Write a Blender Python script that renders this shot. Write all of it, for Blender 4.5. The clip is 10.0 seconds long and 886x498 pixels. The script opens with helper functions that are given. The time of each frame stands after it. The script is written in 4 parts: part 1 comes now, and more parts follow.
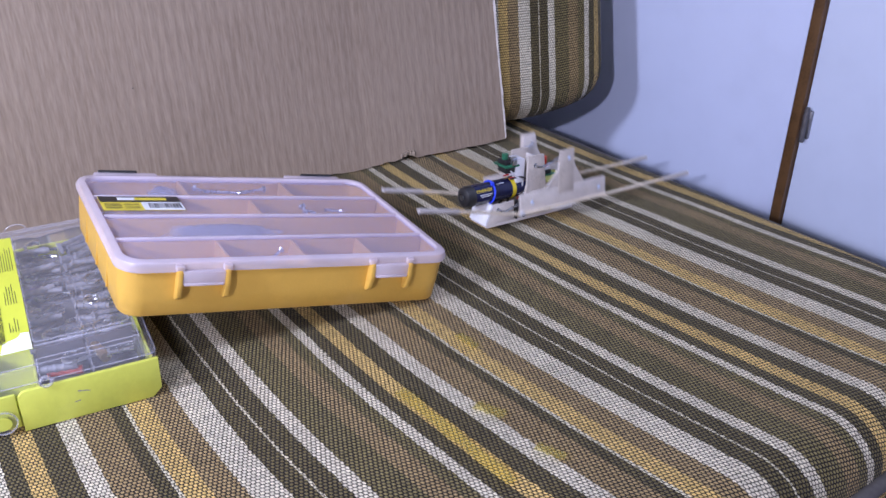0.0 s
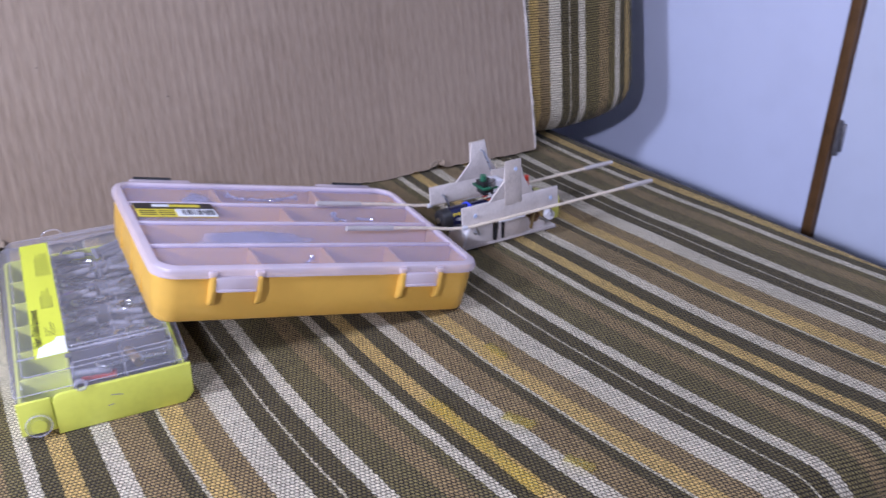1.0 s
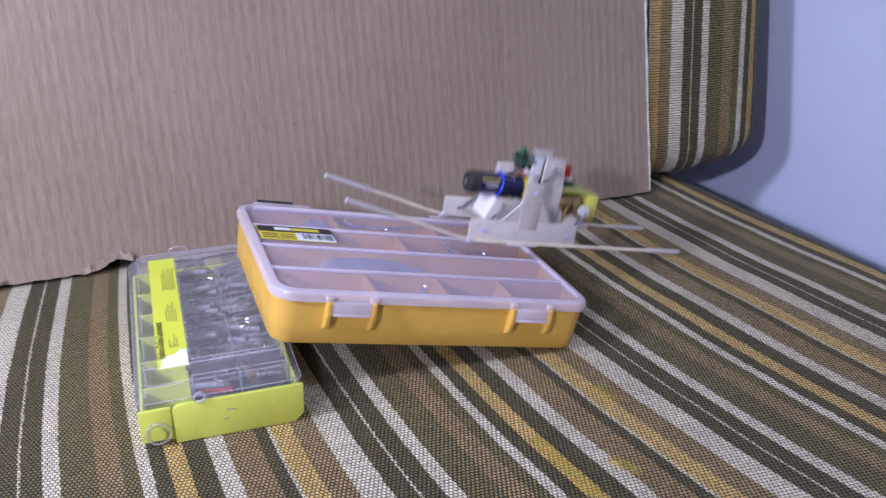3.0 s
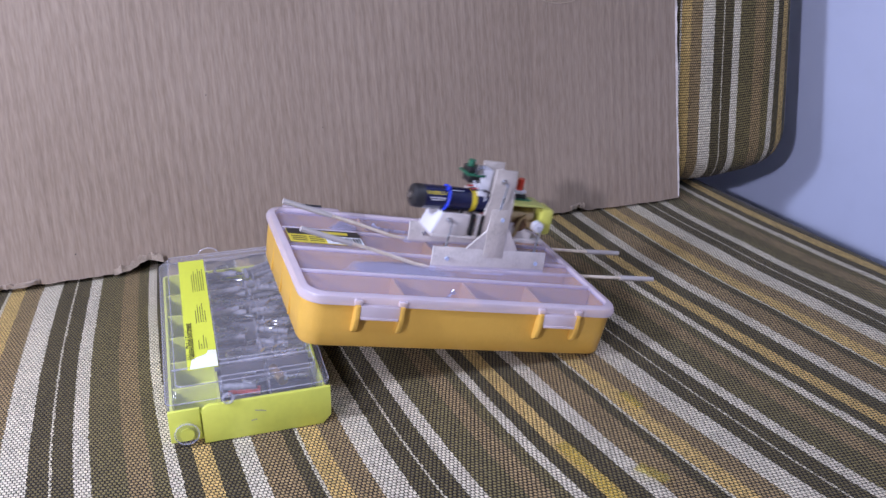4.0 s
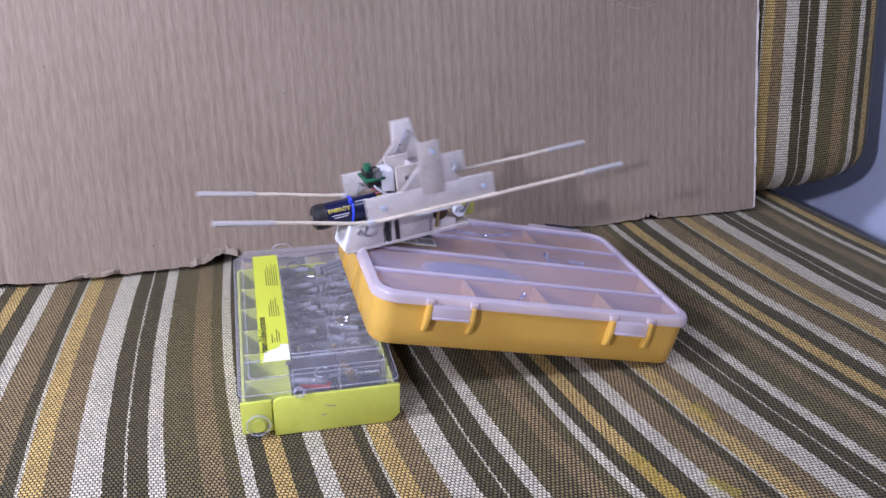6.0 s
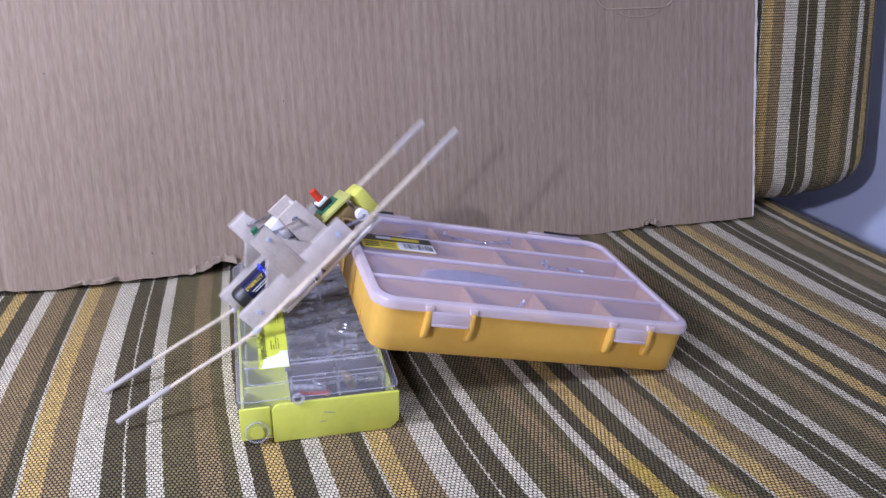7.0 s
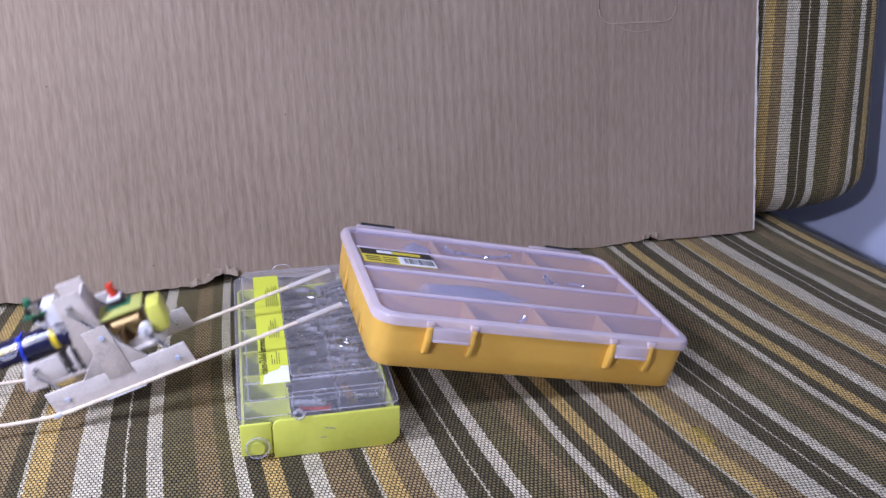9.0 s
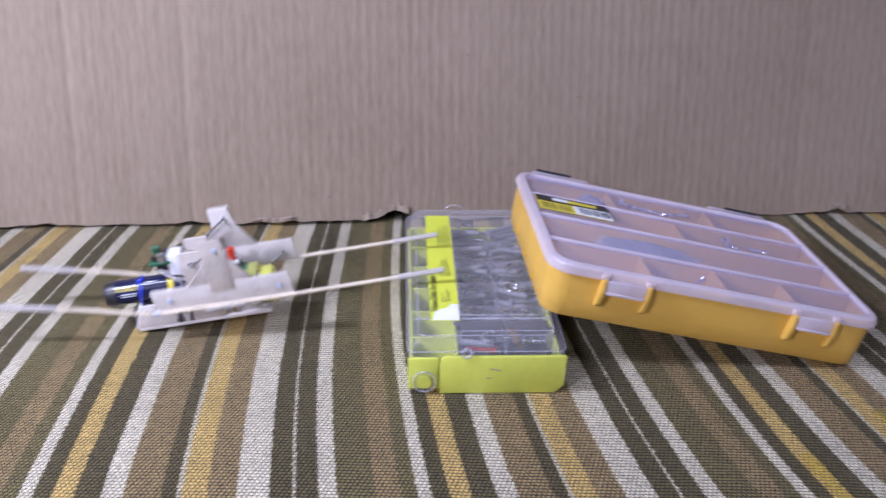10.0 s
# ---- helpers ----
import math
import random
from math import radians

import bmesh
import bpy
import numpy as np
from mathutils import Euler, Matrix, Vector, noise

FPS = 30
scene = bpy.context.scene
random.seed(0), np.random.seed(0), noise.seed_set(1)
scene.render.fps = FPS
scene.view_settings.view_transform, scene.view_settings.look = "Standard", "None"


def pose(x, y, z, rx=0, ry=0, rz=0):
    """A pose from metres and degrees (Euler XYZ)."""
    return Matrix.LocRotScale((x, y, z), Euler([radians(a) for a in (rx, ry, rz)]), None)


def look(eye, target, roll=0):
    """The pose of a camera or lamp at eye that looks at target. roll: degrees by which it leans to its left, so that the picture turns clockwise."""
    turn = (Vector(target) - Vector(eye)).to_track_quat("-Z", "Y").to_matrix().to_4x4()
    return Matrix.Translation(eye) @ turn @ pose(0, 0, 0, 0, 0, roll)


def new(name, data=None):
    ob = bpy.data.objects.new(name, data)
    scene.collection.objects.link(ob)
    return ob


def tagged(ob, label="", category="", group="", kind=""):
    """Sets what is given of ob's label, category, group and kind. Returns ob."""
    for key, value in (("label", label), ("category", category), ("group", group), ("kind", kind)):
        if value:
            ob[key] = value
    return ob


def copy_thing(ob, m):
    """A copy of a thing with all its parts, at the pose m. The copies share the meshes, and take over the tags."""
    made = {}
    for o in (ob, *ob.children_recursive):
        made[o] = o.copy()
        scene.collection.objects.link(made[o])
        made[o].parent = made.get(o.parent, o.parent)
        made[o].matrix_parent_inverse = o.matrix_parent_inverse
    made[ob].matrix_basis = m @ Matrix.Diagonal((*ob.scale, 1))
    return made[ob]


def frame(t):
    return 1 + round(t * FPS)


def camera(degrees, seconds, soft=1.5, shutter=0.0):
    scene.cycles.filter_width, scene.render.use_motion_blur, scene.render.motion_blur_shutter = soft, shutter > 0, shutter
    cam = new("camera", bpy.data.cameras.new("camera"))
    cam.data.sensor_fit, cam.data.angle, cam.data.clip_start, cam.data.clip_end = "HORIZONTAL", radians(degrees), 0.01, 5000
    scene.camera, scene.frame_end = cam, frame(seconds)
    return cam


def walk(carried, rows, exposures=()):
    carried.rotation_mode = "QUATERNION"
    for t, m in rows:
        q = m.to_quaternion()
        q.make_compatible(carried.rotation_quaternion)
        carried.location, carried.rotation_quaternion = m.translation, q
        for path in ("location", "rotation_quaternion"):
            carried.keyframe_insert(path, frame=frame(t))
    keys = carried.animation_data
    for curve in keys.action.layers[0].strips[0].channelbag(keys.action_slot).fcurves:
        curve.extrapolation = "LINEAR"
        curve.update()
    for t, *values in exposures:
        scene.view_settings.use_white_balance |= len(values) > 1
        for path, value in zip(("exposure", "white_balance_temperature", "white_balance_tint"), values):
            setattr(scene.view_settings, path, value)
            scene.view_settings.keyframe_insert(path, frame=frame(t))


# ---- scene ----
cam = camera(51.48, 10.0, 1.5, 0.5)
PATH = [
    (0, (-0.0232, -0.4096, 0.2815), (0.3335, 0.4035, -0.1784), -0.13),
    (0.2, (-0.0232, -0.4095, 0.2815), (0.3343, 0.4059, -0.1737), -0.19),
    (0.5, (-0.0232, -0.4108, 0.2806), (0.3342, 0.4076, -0.1695), -0.27),
    (0.7, (-0.0240, -0.4106, 0.2813), (0.3322, 0.4089, -0.1678), -0.30),
    (1, (-0.0263, -0.4099, 0.2825), (0.3069, 0.4181, -0.1684), -0.26),
    (1.2, (-0.0266, -0.4105, 0.2831), (0.2861, 0.4295, -0.1603), -0.35),
    (1.5, (-0.0272, -0.4106, 0.2848), (0.2882, 0.4344, -0.1472), -0.23),
    (1.7, (-0.0272, -0.4103, 0.2853), (0.2887, 0.4356, -0.1443), -0.23),
    (2, (-0.0273, -0.4112, 0.2857), (0.2899, 0.4389, -0.1346), -0.26),
    (2.5, (-0.0329, -0.4099, 0.2856), (0.2436, 0.4542, -0.1348), 0.06),
    (2.7, (-0.0338, -0.4102, 0.2845), (0.2242, 0.4606, -0.1340), 0.06),
    (3.8, (-0.0372, -0.4094, 0.2857), (0.1743, 0.4742, -0.1320), -0.03),
    (4, (-0.0368, -0.4101, 0.2855), (0.1740, 0.4753, -0.1289), -0.07),
    (4.5, (-0.0405, -0.4101, 0.2849), (0.1417, 0.4825, -0.1274), 0.13),
    (5, (-0.0421, -0.4094, 0.2847), (0.1243, 0.4860, -0.1283), 0.15),
    (5.5, (-0.0417, -0.4093, 0.2844), (0.1190, 0.4872, -0.1284), 0.09),
    (5.7, (-0.0424, -0.4091, 0.2844), (0.1041, 0.4899, -0.1282), 0.03),
    (6.8, (-0.0442, -0.4102, 0.2825), (0.1046, 0.4939, -0.1181), 0.21),
    (7, (-0.0442, -0.4101, 0.2820), (0.1048, 0.4946, -0.1172), 0.19),
    (7.5, (-0.0440, -0.4092, 0.2855), (0.1049, 0.4951, -0.1146), 0.29),
    (8, (-0.0442, -0.4091, 0.2871), (0.1056, 0.4972, -0.1080), 0.34),
    (8.5, (-0.0442, -0.4090, 0.2871), (0.1059, 0.4983, -0.1056), 0.35),
    (9, (-0.0445, -0.4087, 0.2871), (0.1046, 0.4987, -0.1059), 0.42),
    (9.3, (-0.0496, -0.4077, 0.2844), (0.0517, 0.4965, -0.1305), 0.60),
    (9.5, (-0.0524, -0.4062, 0.2830), (0.0213, 0.4962, -0.1414), 0.69),
    (9.7, (-0.0563, -0.4057, 0.2820), (-0.0131, 0.4953, -0.1498), 0.83),
    (10, (-0.0610, -0.4051, 0.2806), (-0.0701, 0.4927, -0.1597), 1.06),
]
walk(cam, [(t, look(eye, target, roll)) for t, eye, target, roll in PATH],
     [(0.0, 0.14), (1.5, 0.02), (5.5, -0.05), (8.0, -0.08), (10.0, -0.14)])

# ---- light ----
world = bpy.data.worlds.new("daylight")
scene.world = world
world.use_nodes = True
wn = world.node_tree.nodes
sky = wn.new("ShaderNodeTexSky")
sky.sky_type, sky.sun_disc = "NISHITA", False
sky.sun_elevation, sky.sun_rotation = radians(40), radians(215)
wn["Background"].inputs["Strength"].default_value = 0.1
world.node_tree.links.new(sky.outputs[0], wn["Background"].inputs[0])


def lamp(name, m, w, h, power, colour):
    data = bpy.data.lights.new(name, "AREA")
    data.shape, data.size, data.size_y = "RECTANGLE", w, h
    data.energy, data.color = power, colour
    ob = new(name, data)
    ob.matrix_world = m
    return ob


# two small cool lights out of view, set by the cast shadows, without fixtures
lamp("unseen_key_light", look((-0.47, -0.126, 0.43), (0.0, 0.1, 0.02)), 0.08, 0.10, 5.4, (0.67, 0.715, 1.0))
lamp("unseen_key_light", look((-0.87, -1.09, 0.73), (0.05, 0.15, 0.05)), 0.05, 0.05, 15.5, (0.74, 0.74, 1.0))
# wide fill light added under the ceiling to brighten the right side
lamp("ceiling_fill_light", look((0.38, -0.46, 1.43), (0.36, -0.1, 0.0)), 0.5, 0.5, 7.6, (0.70, 0.74, 1.0))

# ---- materials ----


def mat(name):
    m = bpy.data.materials.new(name)
    m.use_nodes = True
    t = m.node_tree
    return m, t, t.nodes["Principled BSDF"]


def node(t, kind, links=(), **values):
    """A node with its settings; links: (input, socket)."""
    n = t.nodes.new(kind)
    for k, v in values.items():
        setattr(n, k, v)
    for i, s in links:
        if isinstance(s, bpy.types.NodeSocket):
            t.links.new(s, n.inputs[i])
        else:
            n.inputs[i].default_value = s
    return n


def maths(t, op, a, b=0.0, c=0.0):
    return node(t, "ShaderNodeMath", [(0, a), (1, b), (2, c)], operation=op).outputs[0]


def ramp(t, fac, stops, mode="LINEAR"):
    n = node(t, "ShaderNodeValToRGB", [(0, fac)])
    n.color_ramp.interpolation = mode
    e = n.color_ramp.elements
    while len(e) < len(stops):
        e.new(0.5)
    for k, (p, c) in zip(e, stops):
        k.position, k.color = p, (*c, 1)
    return n.outputs[0]


def surface(name, colour, rough=0.5, metal=0.0, vary=0.12, scale=40.0, bump=0.0, bump_scale=300.0, stain=None, spec=0.5):
    """Paint, plastic, wood or metal with two scales of variation and fine relief."""
    m, t, b = mat(name)
    co = node(t, "ShaderNodeTexCoord").outputs["Object"]
    n1 = node(t, "ShaderNodeTexNoise", [("Vector", co), ("Scale", scale), ("Detail", 4.0)]).outputs[0]
    n2 = node(t, "ShaderNodeTexNoise", [("Vector", co), ("Scale", scale * 9), ("Detail", 3.0)]).outputs[0]
    f = maths(t, "ADD", maths(t, "MULTIPLY", n1, 0.65), maths(t, "MULTIPLY", n2, 0.35))
    dark = tuple(c * (1 - 2.2 * vary) for c in colour) if stain is None else stain
    lite = tuple(min(1, c * (1 + vary)) for c in colour)
    col = ramp(t, f, [(0.28, dark), (0.5, colour), (0.72, lite)])
    t.links.new(col, b.inputs["Base Color"])
    r = maths(t, "ADD", maths(t, "MULTIPLY", n1, 0.18), rough - 0.09)
    t.links.new(r, b.inputs["Roughness"])
    b.inputs["Metallic"].default_value = metal
    b.inputs["Specular IOR Level"].default_value = spec
    if bump:
        n3 = node(t, "ShaderNodeTexNoise", [("Vector", co), ("Scale", bump_scale), ("Detail", 3.0)]).outputs[0]
        bp = node(t, "ShaderNodeBump", [("Height", n3), ("Strength", bump), ("Distance", 0.001)])
        t.links.new(bp.outputs[0], b.inputs["Normal"])
    return m


def clear_plastic(name, tint, clear, rough, haze=(0.8, 0.8, 0.85)):
    """Clear or frosted plastic: light goes straight through a share of it."""
    m, t, b = mat(name)
    co = node(t, "ShaderNodeTexCoord").outputs["Object"]
    n = node(t, "ShaderNodeTexNoise", [("Vector", co), ("Scale", 60.0), ("Detail", 4.0)]).outputs[0]
    t.links.new(ramp(t, n, [(0.3, tuple(c * 0.85 for c in haze)), (0.7, haze)]), b.inputs["Base Color"])
    b.inputs["Roughness"].default_value = rough
    b.inputs["Specular IOR Level"].default_value = 0.6
    tr = node(t, "ShaderNodeBsdfTransparent", [("Color", (*tint, 1))])
    share = maths(t, "ADD", maths(t, "MULTIPLY", n, 0.12), clear - 0.06)
    mix = node(t, "ShaderNodeMixShader", [(0, share), (1, b.outputs[0]), (2, tr.outputs[0])])
    t.links.new(mix.outputs[0], t.nodes["Material Output"].inputs[0])
    return m


# colour stripes of the upholstery, as shares of one repeat of 0.167 m
WHITE, DARK, GOLD, TAN, OLIVE = (0.73, 0.66, 0.50), (0.162, 0.130, 0.052), (0.70, 0.485, 0.165), (0.40, 0.285, 0.128), (0.24, 0.196, 0.076)
CREAM = (0.66, 0.60, 0.44)
STRIPES = [(0.0, WHITE), (0.032, DARK), (0.079, GOLD), (0.133, DARK), (0.203, WHITE), (0.257, TAN), (0.348, DARK), (0.390, CREAM), (0.402, GOLD),
           (0.461, TAN), (0.539, WHITE), (0.618, DARK), (0.677, CREAM), (0.686, DARK), (0.743, WHITE), (0.792, OLIVE), (0.889, TAN), (0.955, OLIVE)]


def upholstery(name, warp, thread=0.0021):
    """Striped furniture weave. The stripes follow warp(x, y) on the flat cloth, whose metres are in the UV map."""
    m, t, b = mat(name)
    uv = node(t, "ShaderNodeUVMap", uv_map="cloth").outputs[0]
    sep = node(t, "ShaderNodeSeparateXYZ", [(0, uv)])
    x, y = sep.outputs[0], sep.outputs[1]
    k0, kx, ky, kxy, kyy, kxx, kxxy, kxyy = warp
    wob = node(t, "ShaderNodeTexNoise", [("Vector", uv), ("Scale", 9.0), ("Detail", 2.0)]).outputs[0]
    fray = node(t, "ShaderNodeTexNoise", [("Vector", uv), ("Scale", 420.0), ("Detail", 1.0)]).outputs[0]
    u = maths(t, "MULTIPLY_ADD", x, kx, k0)
    u = maths(t, "MULTIPLY_ADD", y, ky, u)
    u = maths(t, "MULTIPLY_ADD", maths(t, "MULTIPLY", x, y), kxy, u)
    u = maths(t, "MULTIPLY_ADD", maths(t, "MULTIPLY", y, y), kyy, u)
    xx = maths(t, "MULTIPLY", x, x)
    u = maths(t, "MULTIPLY_ADD", xx, kxx, u)
    u = maths(t, "MULTIPLY_ADD", maths(t, "MULTIPLY", xx, y), kxxy, u)
    u = maths(t, "MULTIPLY_ADD", maths(t, "MULTIPLY", maths(t, "MULTIPLY", y, y), x), kxyy, u)
    un = u
    u = maths(t, "MULTIPLY_ADD", maths(t, "SUBTRACT", wob, 0.5), 0.012, u)
    u = maths(t, "MULTIPLY_ADD", maths(t, "SUBTRACT", fray, 0.5), 0.013, u)
    col = ramp(t, maths(t, "FRACT", u), STRIPES, "CONSTANT")
    # threads: rows across and along, shifted by half from row to row
    a = maths(t, "MULTIPLY", un, 0.167 / thread)
    c = maths(t, "MULTIPLY", y, 1 / thread)
    row = maths(t, "FLOOR", c)
    a = maths(t, "ADD", a, maths(t, "MULTIPLY", maths(t, "MODULO", row, 2.0), 0.5))
    wa = maths(t, "ABSOLUTE", maths(t, "SUBTRACT", maths(t, "FRACT", a), 0.5))
    wc = maths(t, "ABSOLUTE", maths(t, "SUBTRACT", maths(t, "FRACT", c), 0.5))
    # squarish thread ends; the dark yarns are thinner than the pale ones
    pale = node(t, "ShaderNodeSeparateColor", [(0, col)]).outputs[1]
    d4 = maths(t, "ADD", maths(t, "POWER", wa, 4.0), maths(t, "POWER", maths(t, "MULTIPLY", wc, 0.96), 4.0))
    d = maths(t, "POWER", d4, 0.25)
    d = maths(t, "ADD", d, maths(t, "MULTIPLY_ADD", pale, -0.13, 0.09))
    d = maths(t, "MULTIPLY_ADD", maths(t, "SUBTRACT", fray, 0.5), 0.16, d)
    gap = node(t, "ShaderNodeMapRange", [(0, d), (1, 0.31), (2, 0.47), (3, 0.0), (4, 1.0)], interpolation_type="SMOOTHSTEP").outputs[0]
    weft = ramp(t, wob, [(0.3, (0.008, 0.006, 0.004)), (0.7, (0.018, 0.013, 0.008))])
    # pale, thicker yarns hide more of the dark weft
    cover = maths(t, "MULTIPLY_ADD", pale, -0.14, 1.0)
    both = node(t, "ShaderNodeMix", [(0, maths(t, "MULTIPLY", gap, cover)), (6, col), (7, weft)], data_type="RGBA").outputs[2]
    worn = node(t, "ShaderNodeTexNoise", [("Vector", uv), ("Scale", 26.0), ("Detail", 5.0)]).outputs[0]
    cell = node(t, "ShaderNodeCombineXYZ", [(0, maths(t, "FLOOR", a)), (1, row)]).outputs[0]
    dye = node(t, "ShaderNodeTexWhiteNoise", [("Vector", cell)], noise_dimensions="2D").outputs[0]
    worn = maths(t, "MULTIPLY_ADD", maths(t, "SUBTRACT", dye, 0.5), 0.55, worn)
    hsv = node(t, "ShaderNodeHueSaturation", [("Value", maths(t, "MULTIPLY_ADD", worn, 0.5, 0.76)), ("Color", both)]).outputs[0]
    t.links.new(hsv, b.inputs["Base Color"])
    b.inputs["Roughness"].default_value = 0.85
    b.inputs["Specular IOR Level"].default_value = 0.18
    b.inputs["Sheen Weight"].default_value = 0.08
    hgt = maths(t, "ADD", maths(t, "SUBTRACT", 1.0, gap), maths(t, "MULTIPLY", fray, 0.4))
    bp = node(t, "ShaderNodeBump", [("Height", hgt), ("Strength", 0.8), ("Distance", 0.0010)])
    t.links.new(bp.outputs[0], b.inputs["Normal"])
    return m


def cardboard(name, flute=0.0072):
    m, t, b = mat(name)
    co = node(t, "ShaderNodeTexCoord").outputs["Object"]
    sep = node(t, "ShaderNodeSeparateXYZ", [(0, co)])
    x, z = sep.outputs[0], sep.outputs[2]
    wob = node(t, "ShaderNodeTexNoise", [("Vector", co), ("Scale", 5.0), ("Detail", 3.0)]).outputs[0]
    ph = maths(t, "MULTIPLY_ADD", wob, 2.0, maths(t, "MULTIPLY", x, 6.2832 / flute))
    wave = maths(t, "SINE", ph)
    st = node(t, "ShaderNodeMapping", [(0, co), (3, (1.0, 1.0, 0.12))]).outputs[0]
    fib = node(t, "ShaderNodeTexNoise", [("Vector", st), ("Scale", 700.0), ("Detail", 3.0)]).outputs[0]
    big = node(t, "ShaderNodeTexNoise", [("Vector", co), ("Scale", 7.0), ("Detail", 5.0)]).outputs[0]
    amp = node(t, "ShaderNodeTexNoise", [("Vector", st), ("Scale", 30.0), ("Detail", 2.0)]).outputs[0]
    f = maths(t, "ADD", maths(t, "MULTIPLY", fib, 0.62), maths(t, "MULTIPLY", big, 0.35))
    f = maths(t, "MULTIPLY_ADD", maths(t, "MULTIPLY", wave, amp), 0.026, f)
    # pressed folds, paler within a few millimetres of each line
    for fold in (-0.247, -0.325):
        near = node(t, "ShaderNodeMapRange", [(0, maths(t, "ABSOLUTE", maths(t, "SUBTRACT", x, fold))), (1, 0.0), (2, 0.0035), (3, 0.16), (4, 0.0)], interpolation_type="SMOOTHSTEP").outputs[0]
        f = maths(t, "MULTIPLY_ADD", near, amp, f)
    col = ramp(t, f, [(0.25, (0.192, 0.142, 0.102)), (0.47, (0.256, 0.196, 0.146)), (0.7, (0.318, 0.251, 0.192))])
    t.links.new(col, b.inputs["Base Color"])
    b.inputs["Roughness"].default_value = 0.8
    b.inputs["Specular IOR Level"].default_value = 0.3
    h = maths(t, "MULTIPLY_ADD", fib, 0.12, maths(t, "MULTIPLY", wave, amp))
    bp = node(t, "ShaderNodeBump", [("Height", h), ("Strength", 0.26), ("Distance", 0.0008)])
    t.links.new(bp.outputs[0], b.inputs["Normal"])
    return m


M_SEAT = upholstery("seat_weave", (0.520, 5.958, 1.105, 2.943, -1.431, 0.167, -2.049, 0.89))
M_BACK = upholstery("back_weave", (-1.993, 7.29, -0.08, 0.0, 0.0, 0.0, 0.0, 0.0))
M_CARD = cardboard("cardboard_face")
M_CARD_EDGE = surface("cardboard_torn_edge", (0.36, 0.29, 0.225), 0.9, vary=0.25, scale=120, bump=0.8)
M_CARD_LINE = surface("cardboard_cut", (0.36, 0.29, 0.22), 0.9)
M_WALL = surface("wall_laminate", (0.60, 0.66, 0.86), 0.35, vary=0.03, scale=4, bump=0.03, bump_scale=90)
M_DOOR = surface("door_laminate", (0.66, 0.73, 0.91), 0.35, vary=0.03, scale=4, bump=0.03, bump_scale=90)
M_TRIM = surface("brown_trim", (0.115, 0.058, 0.022), 0.4, vary=0.25, scale=60)
M_ROOM = surface("room_paint", (0.36, 0.36, 0.37), 0.7, vary=0.05, scale=3)
M_FLOOR = surface("floor_vinyl", (0.16, 0.11, 0.07), 0.5, vary=0.2, scale=6)
M_PIPING = surface("grey_piping", (0.10, 0.09, 0.085), 0.7, vary=0.2)
M_STEEL = surface("steel", (0.62, 0.64, 0.68), 0.28, metal=1.0, vary=0.08, scale=200)
# nail heads: a bluish gleam is put into the colour, with little metal
M_NAIL = surface("nail_with_gleam", (0.62, 0.72, 0.95), 0.30, metal=0.35, vary=0.08, scale=200)
M_HINGE = surface("dull_steel", (0.30, 0.29, 0.30), 0.45, metal=1.0, vary=0.15, scale=200)
M_YELLOW = surface("yellow_plastic", (0.69, 0.41, 0.078), 0.42, vary=0.04, scale=30, bump=0.12, bump_scale=900)
M_LID = clear_plastic("frosted_lid", (0.97, 0.95, 1.0), 0.76, 0.16, (0.80, 0.77, 1.0))
M_LID_RIM = clear_plastic("frosted_rim", (1.0, 0.95, 0.94), 0.42, 0.26, (0.84, 0.76, 0.84))
M_BLACK = surface("black_plastic", (0.018, 0.018, 0.02), 0.4, vary=0.2)
M_LIME = surface("lime_plastic", (0.62, 0.66, 0.11), 0.38, vary=0.05, scale=30, bump=0.1, bump_scale=800)
M_CLEAR = clear_plastic("clear_lid", (0.96, 0.96, 0.98), 0.81, 0.10, (0.64, 0.64, 0.70))
M_DISC = clear_plastic("clear_lug", (0.98, 0.98, 0.98), 0.92, 0.10, (0.85, 0.85, 0.85))
M_CLEAR_EDGE = clear_plastic("clear_edge", (0.95, 0.95, 0.97), 0.72, 0.12, (0.72, 0.72, 0.80))
M_LABEL = surface("fluorescent_label", (0.64, 0.70, 0.07), 0.55, vary=0.03)
M_PAPER = surface("white_paper", (0.80, 0.82, 0.86), 0.7, vary=0.06, scale=90)
M_FRAY = surface("frayed_liner", (0.60, 0.55, 0.50), 0.9, vary=0.2, scale=150)
M_INK = surface("black_ink", (0.025, 0.025, 0.025), 0.6)
M_LABEL_YELLOW = surface("printed_yellow", (0.72, 0.60, 0.06), 0.5, vary=0.06)
M_PLY_GREY = surface("grey_plywood", (0.52, 0.465, 0.42), 0.65, vary=0.14, scale=90, bump=0.3, bump_scale=400)
M_PLY = surface("birch_plywood", (0.62, 0.57, 0.54), 0.60, vary=0.12, scale=70, bump=0.3, bump_scale=400)
M_SPLINT = surface("pale_splint", (0.70, 0.61, 0.48), 0.65, vary=0.16, scale=120, bump=0.3)
M_GLUE = surface("shrink_tube", (0.60, 0.60, 0.64), 0.35, vary=0.1)
M_GREY_PLUG = surface("grey_nylon", (0.25, 0.25, 0.28), 0.5, vary=0.15)
M_PURPLE_PLUG = surface("purple_nylon", (0.20, 0.11, 0.30), 0.5, vary=0.15)
M_RED = surface("red_plastic", (0.62, 0.045, 0.02), 0.35, vary=0.06)
M_BRASS = surface("brass", (0.45, 0.33, 0.16), 0.35, metal=1.0, vary=0.15)
M_BATTERY = surface("battery_wrap", (0.010, 0.012, 0.048), 0.22, vary=0.2, scale=80)
M_BATTERY_Y = surface("battery_yellow", (0.70, 0.55, 0.03), 0.25, vary=0.06)
